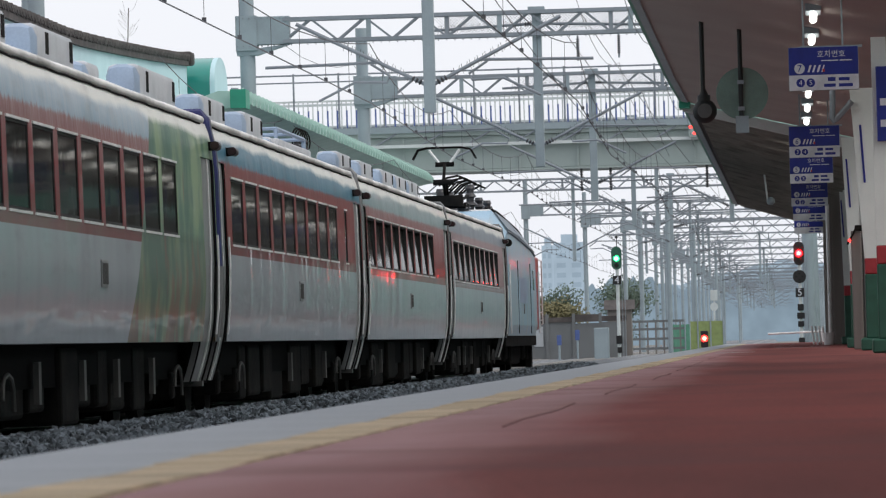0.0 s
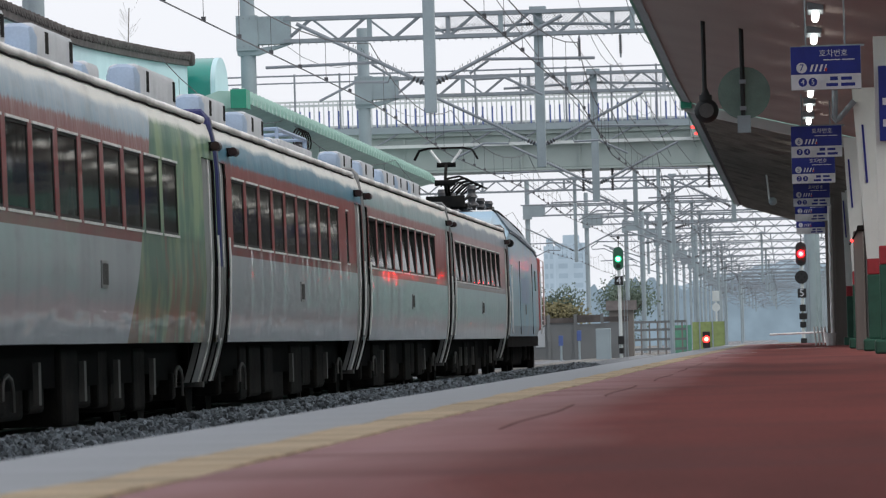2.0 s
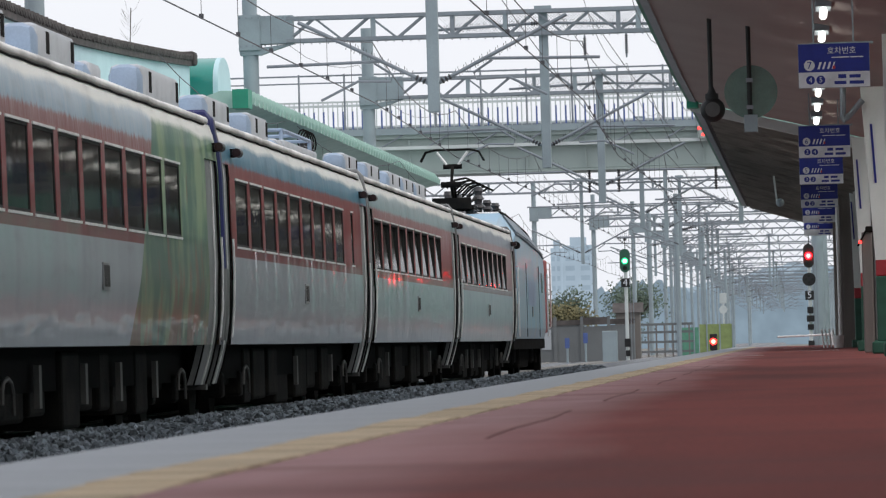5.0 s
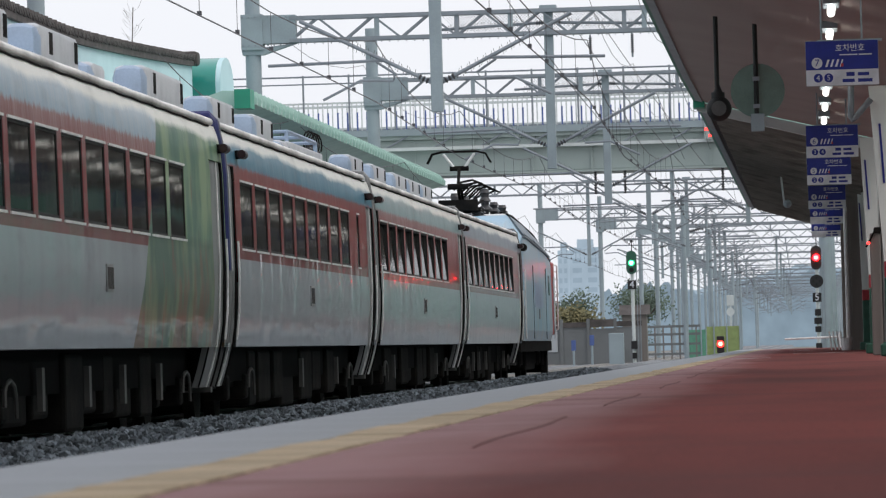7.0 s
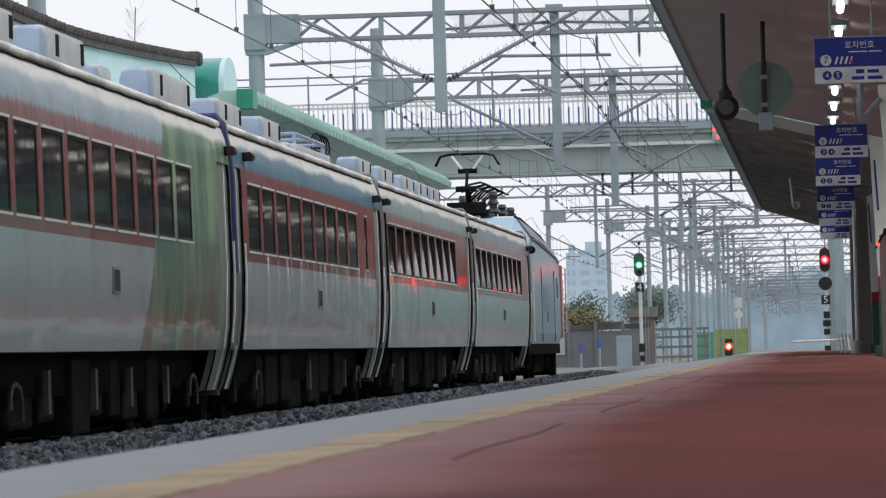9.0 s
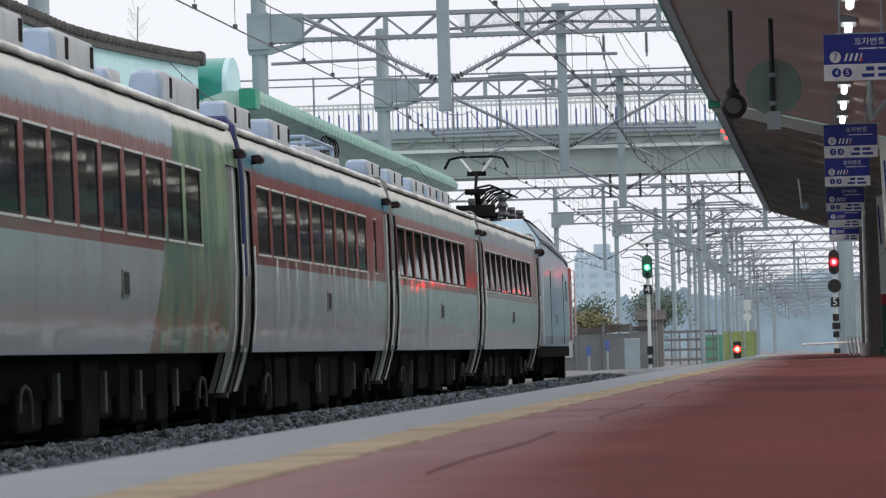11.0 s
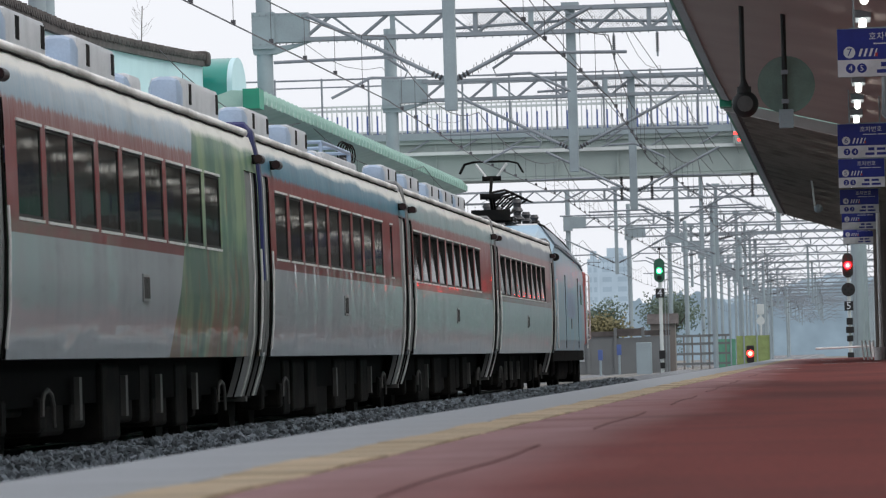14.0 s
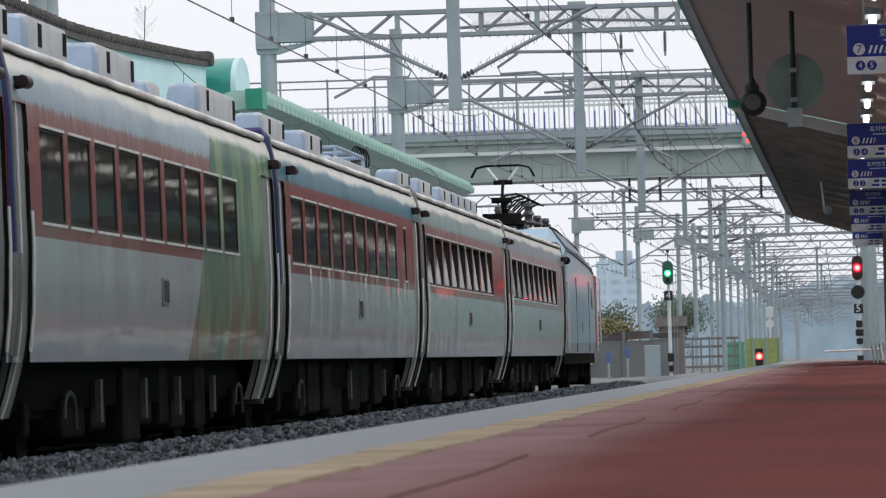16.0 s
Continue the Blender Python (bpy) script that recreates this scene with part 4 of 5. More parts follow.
GANTRIES = [
    (107, -14.9, 4.6, [(-6.6, 5.16)]), (140, -13.0, 4.6, [(-5.9, 5.05)]), (174, -12.6, 4.6, [(-5.68, 4.96)]),
    (212, -20.0, 4.6, [(-5.47, 4.92), (-1.9, 5.0)]), (250, -20.0, 4.6, [(-5.43, 5.1)]), (290, -20.0, 4.6, [(-5.6, 5.0), (-10.46, 4.72)]),
    (348, -15.37, 4.6, [(-5.6, 5.0)]), (380, -12.95, 4.6, [(-5.6, 5.0), (-9.0, 5.0)]), (402, -11.0, 5.2, [(-5.6, 5.0)]), (432, -10.7, 5.2, [(-5.6, 5.0)]),
]
GANTRIES += [(462 + 42 * k, -10.2 - 0.06 * k, 5.4, [(-5.6 if k % 2 else -2.0, 5.0)]) for k in range(14)]
for k, (y, xl, xr, dr) in enumerate(GANTRIES):
    gantry(y, xl, xr, dr, k < 4)

tm = thing("lighting_mast", "thick pale grey mast rising behind the station hall", "mast", (-25.2, 194, -0.45))
part("tube", Shape().cyl((0, 0, 0), (0, 0, 15.5), 0.3, 16, 0.26), POLE, tm, "", True)
part("flange", Shape().box(-0.5, 0.5, -0.5, 0.5, 0, 0.1, 0.02), POLE, tm)

for k, y in enumerate((300, 345, 392, 440, 490, 540, 590, 645, 700, 760, 820)):      # single masts between the tracks
    x = (-6.0, -8.9)[k % 2] + 0.4 * math.sin(k * 1.7)
    m = thing("catenary_mast", "slim grey steel mast with a bracket arm", "line mast", (x, y, 0), "masts between the tracks")
    part("mast", Shape().cyl((0, 0, -0.5), (0, 0, 8.3), 0.13, 10), POLE, m, "", True)
    part("arm", Shape().cyl((0, 0, 6.4), (2.3, 0, 6.9), 0.04, 6).cyl((0, 0, 5.7), (2.3, 0, 6.8), 0.03, 6).cyl((0, 0, 5.6), (-2.3, 0, 6.4), 0.04, 6), STEEL, m)
    ins = Shape()
    bead(ins, (0.2, 0, 6.44), (0.9, 0, 6.6), 0.09, 7)
    part("insulator", ins, INSUL, m)


def wire_run(name, x, zc, zm, spans, label):
    """Contact wire, sagging carrier wire and droppers."""
    w = thing(name, label, "overhead wire", (x, 0, 0), "overhead wires")
    part("contact_wire", Shape().pipe([(0.18 * (-1) ** k, y, zc) for k, y in enumerate(spans)], 0.011, 5), WIRE, w)
    car, drp = [], Shape()
    for k, (a, b) in enumerate(zip(spans, spans[1:])):
        for j in range(8):
            t = j / 8
            z = zm - (zm - zc - 0.25) * 4 * t * (1 - t) * 0.62
            px = 0.18 * (-1) ** k * (1 - 2 * t)
            car.append((px, a + (b - a) * t, z))
            if j:
                drp.cyl((px, a + (b - a) * t, z), (px, a + (b - a) * t, zc), 0.006, 4)
                drp.box(px - 0.03, px + 0.03, a + (b - a) * t - 0.03, a + (b - a) * t + 0.03, zc, zc + 0.06)
    part("carrier_wire", Shape().pipe(car, 0.01, 5), WIRE, w)
    part("dropper_wire", drp, WIRE, w)["kind"] = "stuff"


SPANS = [30, 68, 107, 140, 174, 212, 250, 290, 330, 380, 432, 500, 588, 700, 850, 1000]
wire_run("overhead_wire", -7.9, 5.38, 6.5, SPANS, "dark contact wire with droppers over the train")
wire_run("overhead_wire", -4.0, 5.3, 6.4, SPANS, "dark contact wire with droppers over the empty track")
wire_run("overhead_wire", -11.9, 5.3, 6.4, SPANS[2:], "dark contact wire with droppers over the far track")
for x, z, y0, y1 in ((-5.0, 9.4, 60, 900), (-3.0, 8.0, 60, 900), (-13.3, 9.6, 60, 700), (-2.2, 8.9, 60, 700)):
    pts = []
    for a, b in zip(range(y0, y1, 40), range(y0 + 40, y1 + 40, 40)):
        for j in range(6):
            t = j / 6
            pts.append((x, a + 40 * t, z - 0.7 * 4 * t * (1 - t)))
    solid("feeder_wire", Shape().pipe(pts, 0.008, 5), WIRE, "thin dark feeder wire slung between the portals", "overhead wire", "overhead wires")
for (a, b) in (((-5.6, 140, 8.9), (-2.6, 214, 5.6)), ((-4.9, 140, 8.9), (-1.4, 260, 5.4)), ((-6.4, 107, 8.9), (-4.0, 180, 5.4)), ((-4.2, 174, 8.3), (-3.2, 250, 5.4)), ((-9.0, 212, 8.2), (-4.0, 330, 5.3)), ((-11.5, 250, 8.2), (-7.9, 420, 5.4))):
    pts = [tuple(Vector(a).lerp(Vector(b), t / 8) - Vector((0, 0, 1.6 * t / 8 * (1 - t / 8)))) for t in range(9)]
    solid("stay_wire", Shape().pipe(pts, 0.01, 5), WIRE, "slanting dark stay wire under the portals", "overhead wire", "overhead wires")
for x, z in ((-3.9, 7.75), (-4.9, 7.7)):
    h = thing("hanging_insulator", "ribbed insulator hung below the lattice beam", "insulator", (x, 139.7, z), "insulators under the beam")
    s = Shape()
    bead(s, (0, 0, 0.0), (0, 0, 0.45), 0.045, 9)
    part("ribs", s, INSUL, h)
    part("rod", Shape().cyl((0, 0, -0.1), (0, 0, 0.5), 0.025, 6), STEEL, h)


# ---------------------------------------------------------------- footbridge
BR = thing("footbridge", "pale green-grey steel footbridge with white and blue railings", "bridge", (0, 200, 0))
part("girder", Shape().box(-34, 9, -1.5, 1.5, 6.75, 7.92, 0.03), BRIDGE, BR, "deep pale girder")
part("flange", Shape().box(-34, 9, -1.65, 1.65, 7.92, 8.06).box(-34, 9, -1.62, 1.62, 6.68, 6.749), BRIDGE, BR)
part("walkway_edge", Shape().box(-34, 9, -1.75, 1.75, 8.06, 8.28), POLE, BR, "grey walkway edge")
for k in range(21):
    part("stiffener", Shape().box(-33 + 2 * k - 0.03, -33 + 2 * k + 0.03, -1.58, -1.5, 6.76, 7.9), BRIDGE, BR)
rail_mesh = Shape().box(-0.02, 0.02, -0.02, 0.02, 0, 0.98).mesh("baluster", WHITE)
blue_mesh = Shape().box(-0.025, 0.025, -0.03, 0.01, 0, 0.62).mesh("picket", BLUEPAINT)
for k in range(150):
    x = -22 + k * 0.165
    part("baluster", rail_mesh, WHITE, BR, at=(x, -1.62, 8.28))
    if k % 2:
        part("picket", blue_mesh, BLUEPAINT, BR, at=(x + 0.02, -1.66, 8.29))
for z in (8.36, 9.24):
    part("handrail", Shape().box(-34, 9, -1.66, -1.58, z - 0.03, z + 0.03), WHITE, BR, "white handrail")
part("back_railing", Shape().box(-34, 9, 1.58, 1.66, 9.2, 9.28).box(-34, 9, 1.6, 1.64, 8.3, 8.36), WHITE, BR)
for k in range(24):
    x = -26 + k * 1.55
    part("fence_post", Shape().cyl((x, -1.68, 8.28), (x, -1.68, 10.2), 0.035, 6), STEEL, BR)
part("fence_rail", Shape().cyl((-34, -1.68, 10.15), (9, -1.68, 10.15), 0.03, 6).cyl((-34, -1.68, 9.9), (9, -1.68, 9.9), 0.025, 6), STEEL, BR, "thin upper fence rails")
part("cable_tray", Shape().box(-14.2, 2, -1.78, -1.60, 7.55, 7.66), WHITE, BR, "pale conduit along the girder")
for k in range(9):
    part("tray_bracket", Shape().cyl((-14 + k * 1.6, -1.7, 7.6), (-13.2 + k * 1.6, -1.7, 8.05), 0.03, 5), STEEL, BR)
LED = thing("led_board", "red glowing strip display fixed to the bridge girder", "display board", (-2.98, 198.1, 7.78))
part("case", Shape().box(-0.2, 0.9, 0, 0.2, -0.15, 0.3), BRIDGE, LED)
part("lit_row", Shape().box(-0.18, 0.88, -0.01, -0.002, 0.16, 0.24).box(-0.05, 0.88, -0.01, -0.002, -0.06, 0.02), LEDRED, LED, "lit red rows")
for x in (-6.9, -5.9, -2.6, -1.6):
    ins = Shape()
    bead(ins, (x, 198.6, 5.9), (x, 198.6, 6.7), 0.06, 9)
    solid("bridge_insulator", ins, INSUL, "dark ribbed insulator under the footbridge", "insulator", "insulators under the bridge")
for x in (-16.5, 6.5):
    solid("bridge_pier", Shape().cyl((x, 200, -0.5), (x, 200, 6.68), 0.4, 16), POLE, "round grey bridge pier", "pier", "bridge piers", smooth=True)

# ---------------------------------------------------------------- buildings behind the train
HALL = thing("station_hall", "pale teal station hall with a dark tiled roof", "building", (-15.42, 0, 0))


def roofline(y):
    return 7.80 + 0.68 * max(0.0, (y - 122) / 27) ** 1.25


ys = [60 + k * 4.05 for k in range(23)]
part("wall", Shape().loft([[(-9, y, -0.45), (0, y, -0.45), (0, y, roofline(y) - 0.27), (-9, y, roofline(y) - 0.27)] for y in ys]), TEAL, HALL, "pale teal painted wall")
part("roof", Shape().loft([[(0.10, y, roofline(y) - 0.27), (0.12, y, roofline(y) - 0.02), (-9, y, roofline(y) + 0.3), (-9, y, roofline(y) - 0.19)] for y in ys]), TILE, HALL, "dark grey tiled roof with a lifted eave")
for k in range(200):
    y = 100.2 + k * 0.242
    part("roof_tile", Shape().cyl((0.16, y, roofline(y) - 0.07 + 0.012 * (k % 3)), (-0.3, y, roofline(y) + 0.03), 0.085 + 0.008 * (k % 2), 6), TILE, HALL)
part("ridge_end", Shape().box(-0.5, 0.2, 148.6, 149.3, roofline(149) - 0.26, roofline(149) + 0.10, 0.08), TILE, HALL, "curled dark ridge end tile", True)
part("annex", Shape().box(-6, 0.85, 149.4, 155.0, -0.45, 7.35), TEAL, HALL, "pale teal annex")
arc = [(149.5, 7.352), (149.5, 7.8)] + [(151.3 - 1.8 * math.cos(a), 7.8 + 0.72 * math.sin(a)) for a in np.linspace(0.15, math.pi - 0.15, 11)] + [(153.1, 7.8), (153.1, 7.352)]
part("round_roof", Shape().slab(arc, -3.0, 0.55), BARREL, HALL, "green barrel roof", True)
part("round_gable", Shape().slab(arc, 0.552, 0.68), TEAL, HALL, "pale gable disc", True)

can = thing("far_canopy", "long pale green ribbed platform canopy behind the train", "canopy", (0, 0, 0))
part("roof", Shape().prism([(-11.95, 6.33), (-11.95, 6.42), (-12.15, 6.60), (-12.6, 6.62), (-15.2, 5.75), (-15.2, 5.6)], 128, 198), TEALROOF, can, "pale green roof edge")
rib = Shape().prism([(-0.03, -0.14), (0.03, -0.14), (0.06, 0.0), (-0.16, 0.24), (-0.22, 0.2), (-0.03, -0.02)], -0.07, 0.07).mesh("rib", TEALROOF)
for k in range(68):
    part("rib", rib, TEALROOF, can, at=(-11.93, 128.5 + k * 1.02, 6.45))
part("end_plate", Shape().box(-12.25, -11.9, 127.0, 127.98, 6.18, 6.60), GREEN, can, "green end box")
for k in range(5):
    part("column", Shape().box(-14.4, -14.15, 130 + k * 16, 130.25 + k * 16, 0.5, 5.7), POLE, can)
solid("vent_pipe", Shape().cyl((-16.6, 127.5, 7.8), (-16.6, 127.5, 11.2), 0.19, 12), POLE, "tall grey pipe behind the tiled roof", "pipe", smooth=True)


# ---------------------------------------------------------------- canopy over the camera's platform
def eave(y):
    return -2.22 + (y - 70) * 0.0047, 5.78 - (y - 85) * (0.0095 if y < 116 else 0.0060)


def canopy(y0, y1, name, under, label, drop):
    c = thing(name, label, "canopy", (0, 0, 0))
    n = 12
    ys = [y0 + (y1 - y0) * k / n for k in range(n + 1)]
    ev = [(y, *eave(y)) for y in ys]
    out = lambda y: 5.0 if y < 58 else 2.6          # unseen back edge, stepped in at the columns to let more sky reach them
    skin = Shape().loft([[(x, y, z), (1.5, y, z - drop), (out(y), y, z - drop + 0.3 * (out(y) - 1.5))] for y, x, z in ev], False)
    deck = Shape().loft([[(x, y, z + 0.012), (1.5, y, z - drop + 0.012), (out(y), y, z - drop + 0.3 * (out(y) - 1.5) + 0.012), (out(y), y, z - drop + 0.3 * (out(y) - 1.5) + 0.3), (1.5, y, z - drop + 0.4), (x, y, z + 0.32)] for y, x, z in ev])
    fascia = Shape().loft([[(x - 0.05, y, z - 0.03), (x - 0.002, y, z - 0.03), (x - 0.002, y, z + 0.36), (x - 0.05, y, z + 0.36)] for y, x, z in ev])
    part("soffit", skin, under, c, "brownish ceiling sheets")
    part("roof", deck, TEALROOF, c, "pale roof sheets")
    part("fascia", fascia, GREEN, c, "green painted edge trim")
    part("edge_strip", Shape().loft([[(x + 0.0, y, z - 0.03), (x + 0.13, y, z - 0.06), (x + 0.13, y, z - 0.03), (x, y, z - 0.005)] for y, x, z in ev]), POLE, c, "grey strip along the eave")
    return c


near_can = canopy(-30, 116, "platform_canopy", SOFFIT, "wide platform canopy with a smooth brownish ceiling", 0.85)
seam = Shape()
for y in range(58, 116, 6):
    x, z = eave(y)
    seam.add([(x + 0.05, y, z - 0.012), (x + 0.05, y + 0.03, z - 0.012), (1.5, y + 0.03, z - 0.862), (1.5, y, z - 0.862)], [(0, 1, 2, 3)])
part("seam", seam, SOFFIT, near_can, "faint seams between the ceiling sheets")
x, z = eave(116)
part("end_beam", Shape().add([(x, 116.02, z - 0.02), (1.5, 116.02, z - 0.87), (1.5, 116.02, z - 1.1), (x, 116.02, z - 0.2), (x, 116.3, z - 0.02), (1.5, 116.3, z - 0.87), (1.5, 116.3, z - 1.1), (x, 116.3, z - 0.2)],
                             [(0, 1, 2, 3), (4, 5, 6, 7), (0, 1, 5, 4), (1, 2, 6, 5), (2, 3, 7, 6), (3, 0, 4, 7)]), WHITE, near_can, "white end beam")
part("green_cap", Shape().box(x - 0.06, x + 0.16, 115.4, 116.4, z - 0.16, z + 0.02), GREEN, near_can, "green end cap of the eave")
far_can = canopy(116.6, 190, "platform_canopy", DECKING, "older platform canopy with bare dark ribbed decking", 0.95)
for k in range(44):
    y = 117.2 + 1.65 * k
    x, z = eave(y)
    rib = Shape().add([(x + 0.25, y, z - 0.15), (1.5, y, z - 1.03), (1.5, y, z - 0.93), (x + 0.25, y, z - 0.05), (x + 0.25, y + 0.1, z - 0.15), (1.5, y + 0.1, z - 1.03), (1.5, y + 0.1, z - 0.93), (x + 0.25, y + 0.1, z - 0.05)],
                      [(0, 1, 2, 3), (4, 5, 6, 7), (0, 1, 5, 4), (3, 2, 6, 7), (0, 3, 7, 4)])
    part("purlin", rib, PURLIN, far_can)
for y, x, flare in ((56, 1.62, 0), (79, 1.385, 0), (93, 1.40, 0.17), (112, 1.36, 0.1), (130, 1.62, 0), (148, 1.58, 0.05)):
    col = thing("canopy_column", "pale painted canopy column with a red band and green foot", "column", (x, y, 0.5), "canopy columns")
    zt = eave(y)[1] - 0.9 - 0.5
    h = 0.105
    part("shaft", Shape().add([(-h, -h, 1.51), (h, -h, 1.51), (h, h, 1.51), (-h, h, 1.51), (-h - flare, -h, zt), (h, -h, zt), (h, h, zt), (-h - flare, h, zt)],
                              [(0, 1, 5, 4), (1, 2, 6, 5), (2, 3, 7, 6), (3, 0, 4, 7), (4, 5, 6, 7), (3, 2, 1, 0)]), COLWHITE, col, "pale painted shaft flaring upwards" if flare else "pale painted shaft")
    part("red_band", Shape().box(-h - 0.002, h + 0.002, -h - 0.002, h + 0.002, 1.25, 1.51, 0.02), REDPAINT, col)
    part("green_foot", Shape().box(-h - 0.002, h + 0.002, -h - 0.002, h + 0.002, 0.2, 1.25, 0.02), DKGREEN, col)
    part("plinth", Shape().box(-0.2, 0.2, -0.2, 0.2, 0.0, 0.2, 0.03), DKGREEN, col, "green painted plinth")
    if flare:
        part("blue_strip", Shape().add([(-0.085, -h - 0.012, 2.75), (-0.05, -h - 0.012, 2.75), (-0.1, -h - 0.012, 3.7), (-0.135, -h - 0.012, 3.7),
                                        (-0.085, -h - 0.001, 2.75), (-0.05, -h - 0.001, 2.75), (-0.1, -h - 0.001, 3.7), (-0.135, -h - 0.001, 3.7)],
                                       [(0, 1, 2, 3), (0, 4, 5, 1), (1, 5, 6, 2), (2, 6, 7, 3), (3, 7, 4, 0)]), SIGNBLUE, col, "narrow blue strip sign")
    if y == 93:
        part("rain_pipe", Shape().pipe([(-0.24, -0.2, 4.09), (-0.50, -0.2, 3.80), (-0.54, -0.2, 3.76), (-0.57, -0.2, 3.82), (-0.56, -0.2, 4.0), (-0.55, -0.2, 4.55)], 0.05, 10), STEEL, col, "bent shiny rain pipe", True)
    if y == 79:
        part("side_post", Shape().box(h + 0.02, h + 0.12, -0.08, 0.08, 0, zt, 0.01), POLE, col, "grey steel post alongside")
bx = thing("wall_cabinet", "slim grey cabinet standing between the columns", "cabinet", (1.26, 101, 0.5))
part("case", Shape().box(-0.09, 0.09, -0.2, 0.2, 0.0, 2.1, 0.02), BROWN, bx)
part("hood", Shape().box(-0.02, 0.12, -0.26, 0.22, 2.1, 2.2, 0.02), DARK, bx, "dark hood")
part("arm", Shape().pipe([(-0.0, -0.22, 2.15), (-0.16, -0.22, 1.86)], 0.018, 6), DARK, bx, "dark lamp arm")
part("red_lamp", Shape().ball((-0.12, -0.24, 1.93), 0.03, 8), LEDRED, bx, "small red lamp", True)
clad = thing("waiting_shelter", "brown ribbed steel waiting shelter on the platform", "shelter", (1.25, 152, 0.5))
part("wall", Shape().box(0, 2.0, 0, 32, 0, 3.9), BROWN, clad)
# extra wall out of view, added to darken the reflections in the coach windows
part("unseen_dark_wall", Shape().box(0.8, 2.0, -23, -0.01, 0, 3.9), BROWN, clad)
for k in range(12):
    part("upright", Shape().box(-0.05, -0.002, 0.2 + 2.8 * k, 0.34 + 2.8 * k, 0, 3.9), BROWN, clad)
part("downpipe", Shape().cyl((-0.12, -0.1, 0), (-0.12, -0.1, 3.7), 0.05, 8), TRIM, clad, "pale downpipe", True)
bin_ = Shape().cyl((1.05, 149.5, 0.5), (1.05, 149.5, 0.82), 0.12, 12, 0.16)
solid("litter_bin", bin_, TRIM, "small pale metal litter bin by the shelter", "bin", smooth=True)
rack = Shape()
for k in range(4):
    rack.pipe([(0.72 + 0.1 * k, 158, 0.5), (0.66 + 0.1 * k, 158, 1.0)], 0.025)
solid("tool_rack", rack, TRIM, "bundle of pale tool handles against the shelter", "tools")

for k in range(26):
    y = 55 + 5.2 * k
    lamp = thing("ceiling_light", "glowing fluorescent tube under the canopy", "lamp", (0.47, y, eave(y)[1] - 0.68), "fluorescent lights")
    part("holder", Shape().box(-0.11, 0.11, 0, 1.25, -0.02, 0.08, 0.01), POLE, lamp)
    part("tube", Shape().cyl((0, 0.03, -0.08), (0, 1.22, -0.08), 0.052, 12), TUBE, lamp, "lit tubes", True)


def car_sign(y, x, car_no, pair):
    s = thing("car_number_sign", "blue and white hanging sign with car number " + car_no, "sign", (x, y, 3.93), "car number signs")
    part("board", Shape().box(0, 0.9, 0, 0.1, 0, 0.56, 0.006), POLE, s)
    part("blue_face", Shape().box(0.004, 0.896, -0.008, -0.002, 0.2, 0.555), SIGNBLUE, s, "deep blue upper panel")
    part("white_face", Shape().box(0.004, 0.896, -0.008, -0.002, 0.004, 0.198), SIGNWHITE, s, "white lower panel")
    part("rod", Shape().cyl((0.7, 0.05, 0.57), (0.7, 0.05, 1.3), 0.012, 6), POLE, s)
    part("hanger", Shape().cyl((0.2, 0.05, 0.56), (0.2, 0.05, 1.3), 0.012, 6).box(0.15, 0.95, 0.03, 0.09, 0.545, 0.575), POLE, s, "grey side bracket and rods")
    ring = Shape().cyl((0.14, -0.012, 0.285), (0.14, -0.009, 0.285), 0.068, 20)
    part("number_disc", ring, SIGNWHITE, s, "", True)
    writing(car_no, 0.125, SIGNBLUE, s, (0.14, -0.0135, 0.283))
    mk = Shape()
    for a, w in ((0.24, 0.05), (0.30, 0.045), (0.36, 0.05), (0.42, 0.03)):      # plain slanting bars for the mark
        mk.add([(a, -0.011, 0.235), (a + w * 0.55, -0.011, 0.235), (a + w * 0.55 + 0.03, -0.011, 0.325), (a + 0.03, -0.011, 0.325)], [(0, 1, 2, 3)])
    part("mark", mk, SIGNWHITE, s, "white slanting mark")
    part("mark_tip", Shape().box(0.435, 0.465, -0.0125, -0.0115, 0.235, 0.275), REDPAINT, s)
    writing("호차번호", 0.1, SIGNWHITE, s, (0.55, -0.0115, 0.46))
    part("subline", Shape().box(0.42, 0.64, -0.011, -0.009, 0.375, 0.388).box(0.66, 0.82, -0.011, -0.009, 0.375, 0.388), SIGNWHITE, s)
    for i, ch in enumerate(pair):
        x0 = 0.15 + 0.13 * i
        part("small_disc", Shape().cyl((x0, -0.012, 0.1), (x0, -0.009, 0.1), 0.056, 18), SIGNBLUE, s, "", True)
        writing(ch, 0.095, SIGNWHITE, s, (x0, -0.0135, 0.098))
    for xa, xb, za, zb in ((0.50, 0.60, 0.115, 0.165), (0.64, 0.78, 0.118, 0.16), (0.45, 0.60, 0.04, 0.082), (0.64, 0.82, 0.04, 0.082)):
        part("letter_bar", Shape().box(xa, xb, -0.011, -0.009, za, zb), SIGNBLUE, s)
    return s


for y, x, a, b in ((72, 0.11, "7", "45"), (101, 0.12, "6", "34"), (119, 0.14, "5", "23"), (141, 0.18, "4", "12"), (160, 0.24, "2", ""), (181, 0.30, "1", "")):
    car_sign(y, x, a, b)
PANEL = thing("platform_board", "tall blue notice board on the platform", "sign", (1.335, 78.8, 3.47))
part("panel", Shape().box(0, 0.3, 0, 0.093, 0, 1.05, 0.01), SIGNBLUE, PANEL)
part("letter_bar", Shape().box(0.05, 0.25, -0.004, -0.001, 0.2, 0.3).box(0.05, 0.25, -0.004, -0.001, 0.5, 0.6), SIGNWHITE, PANEL)

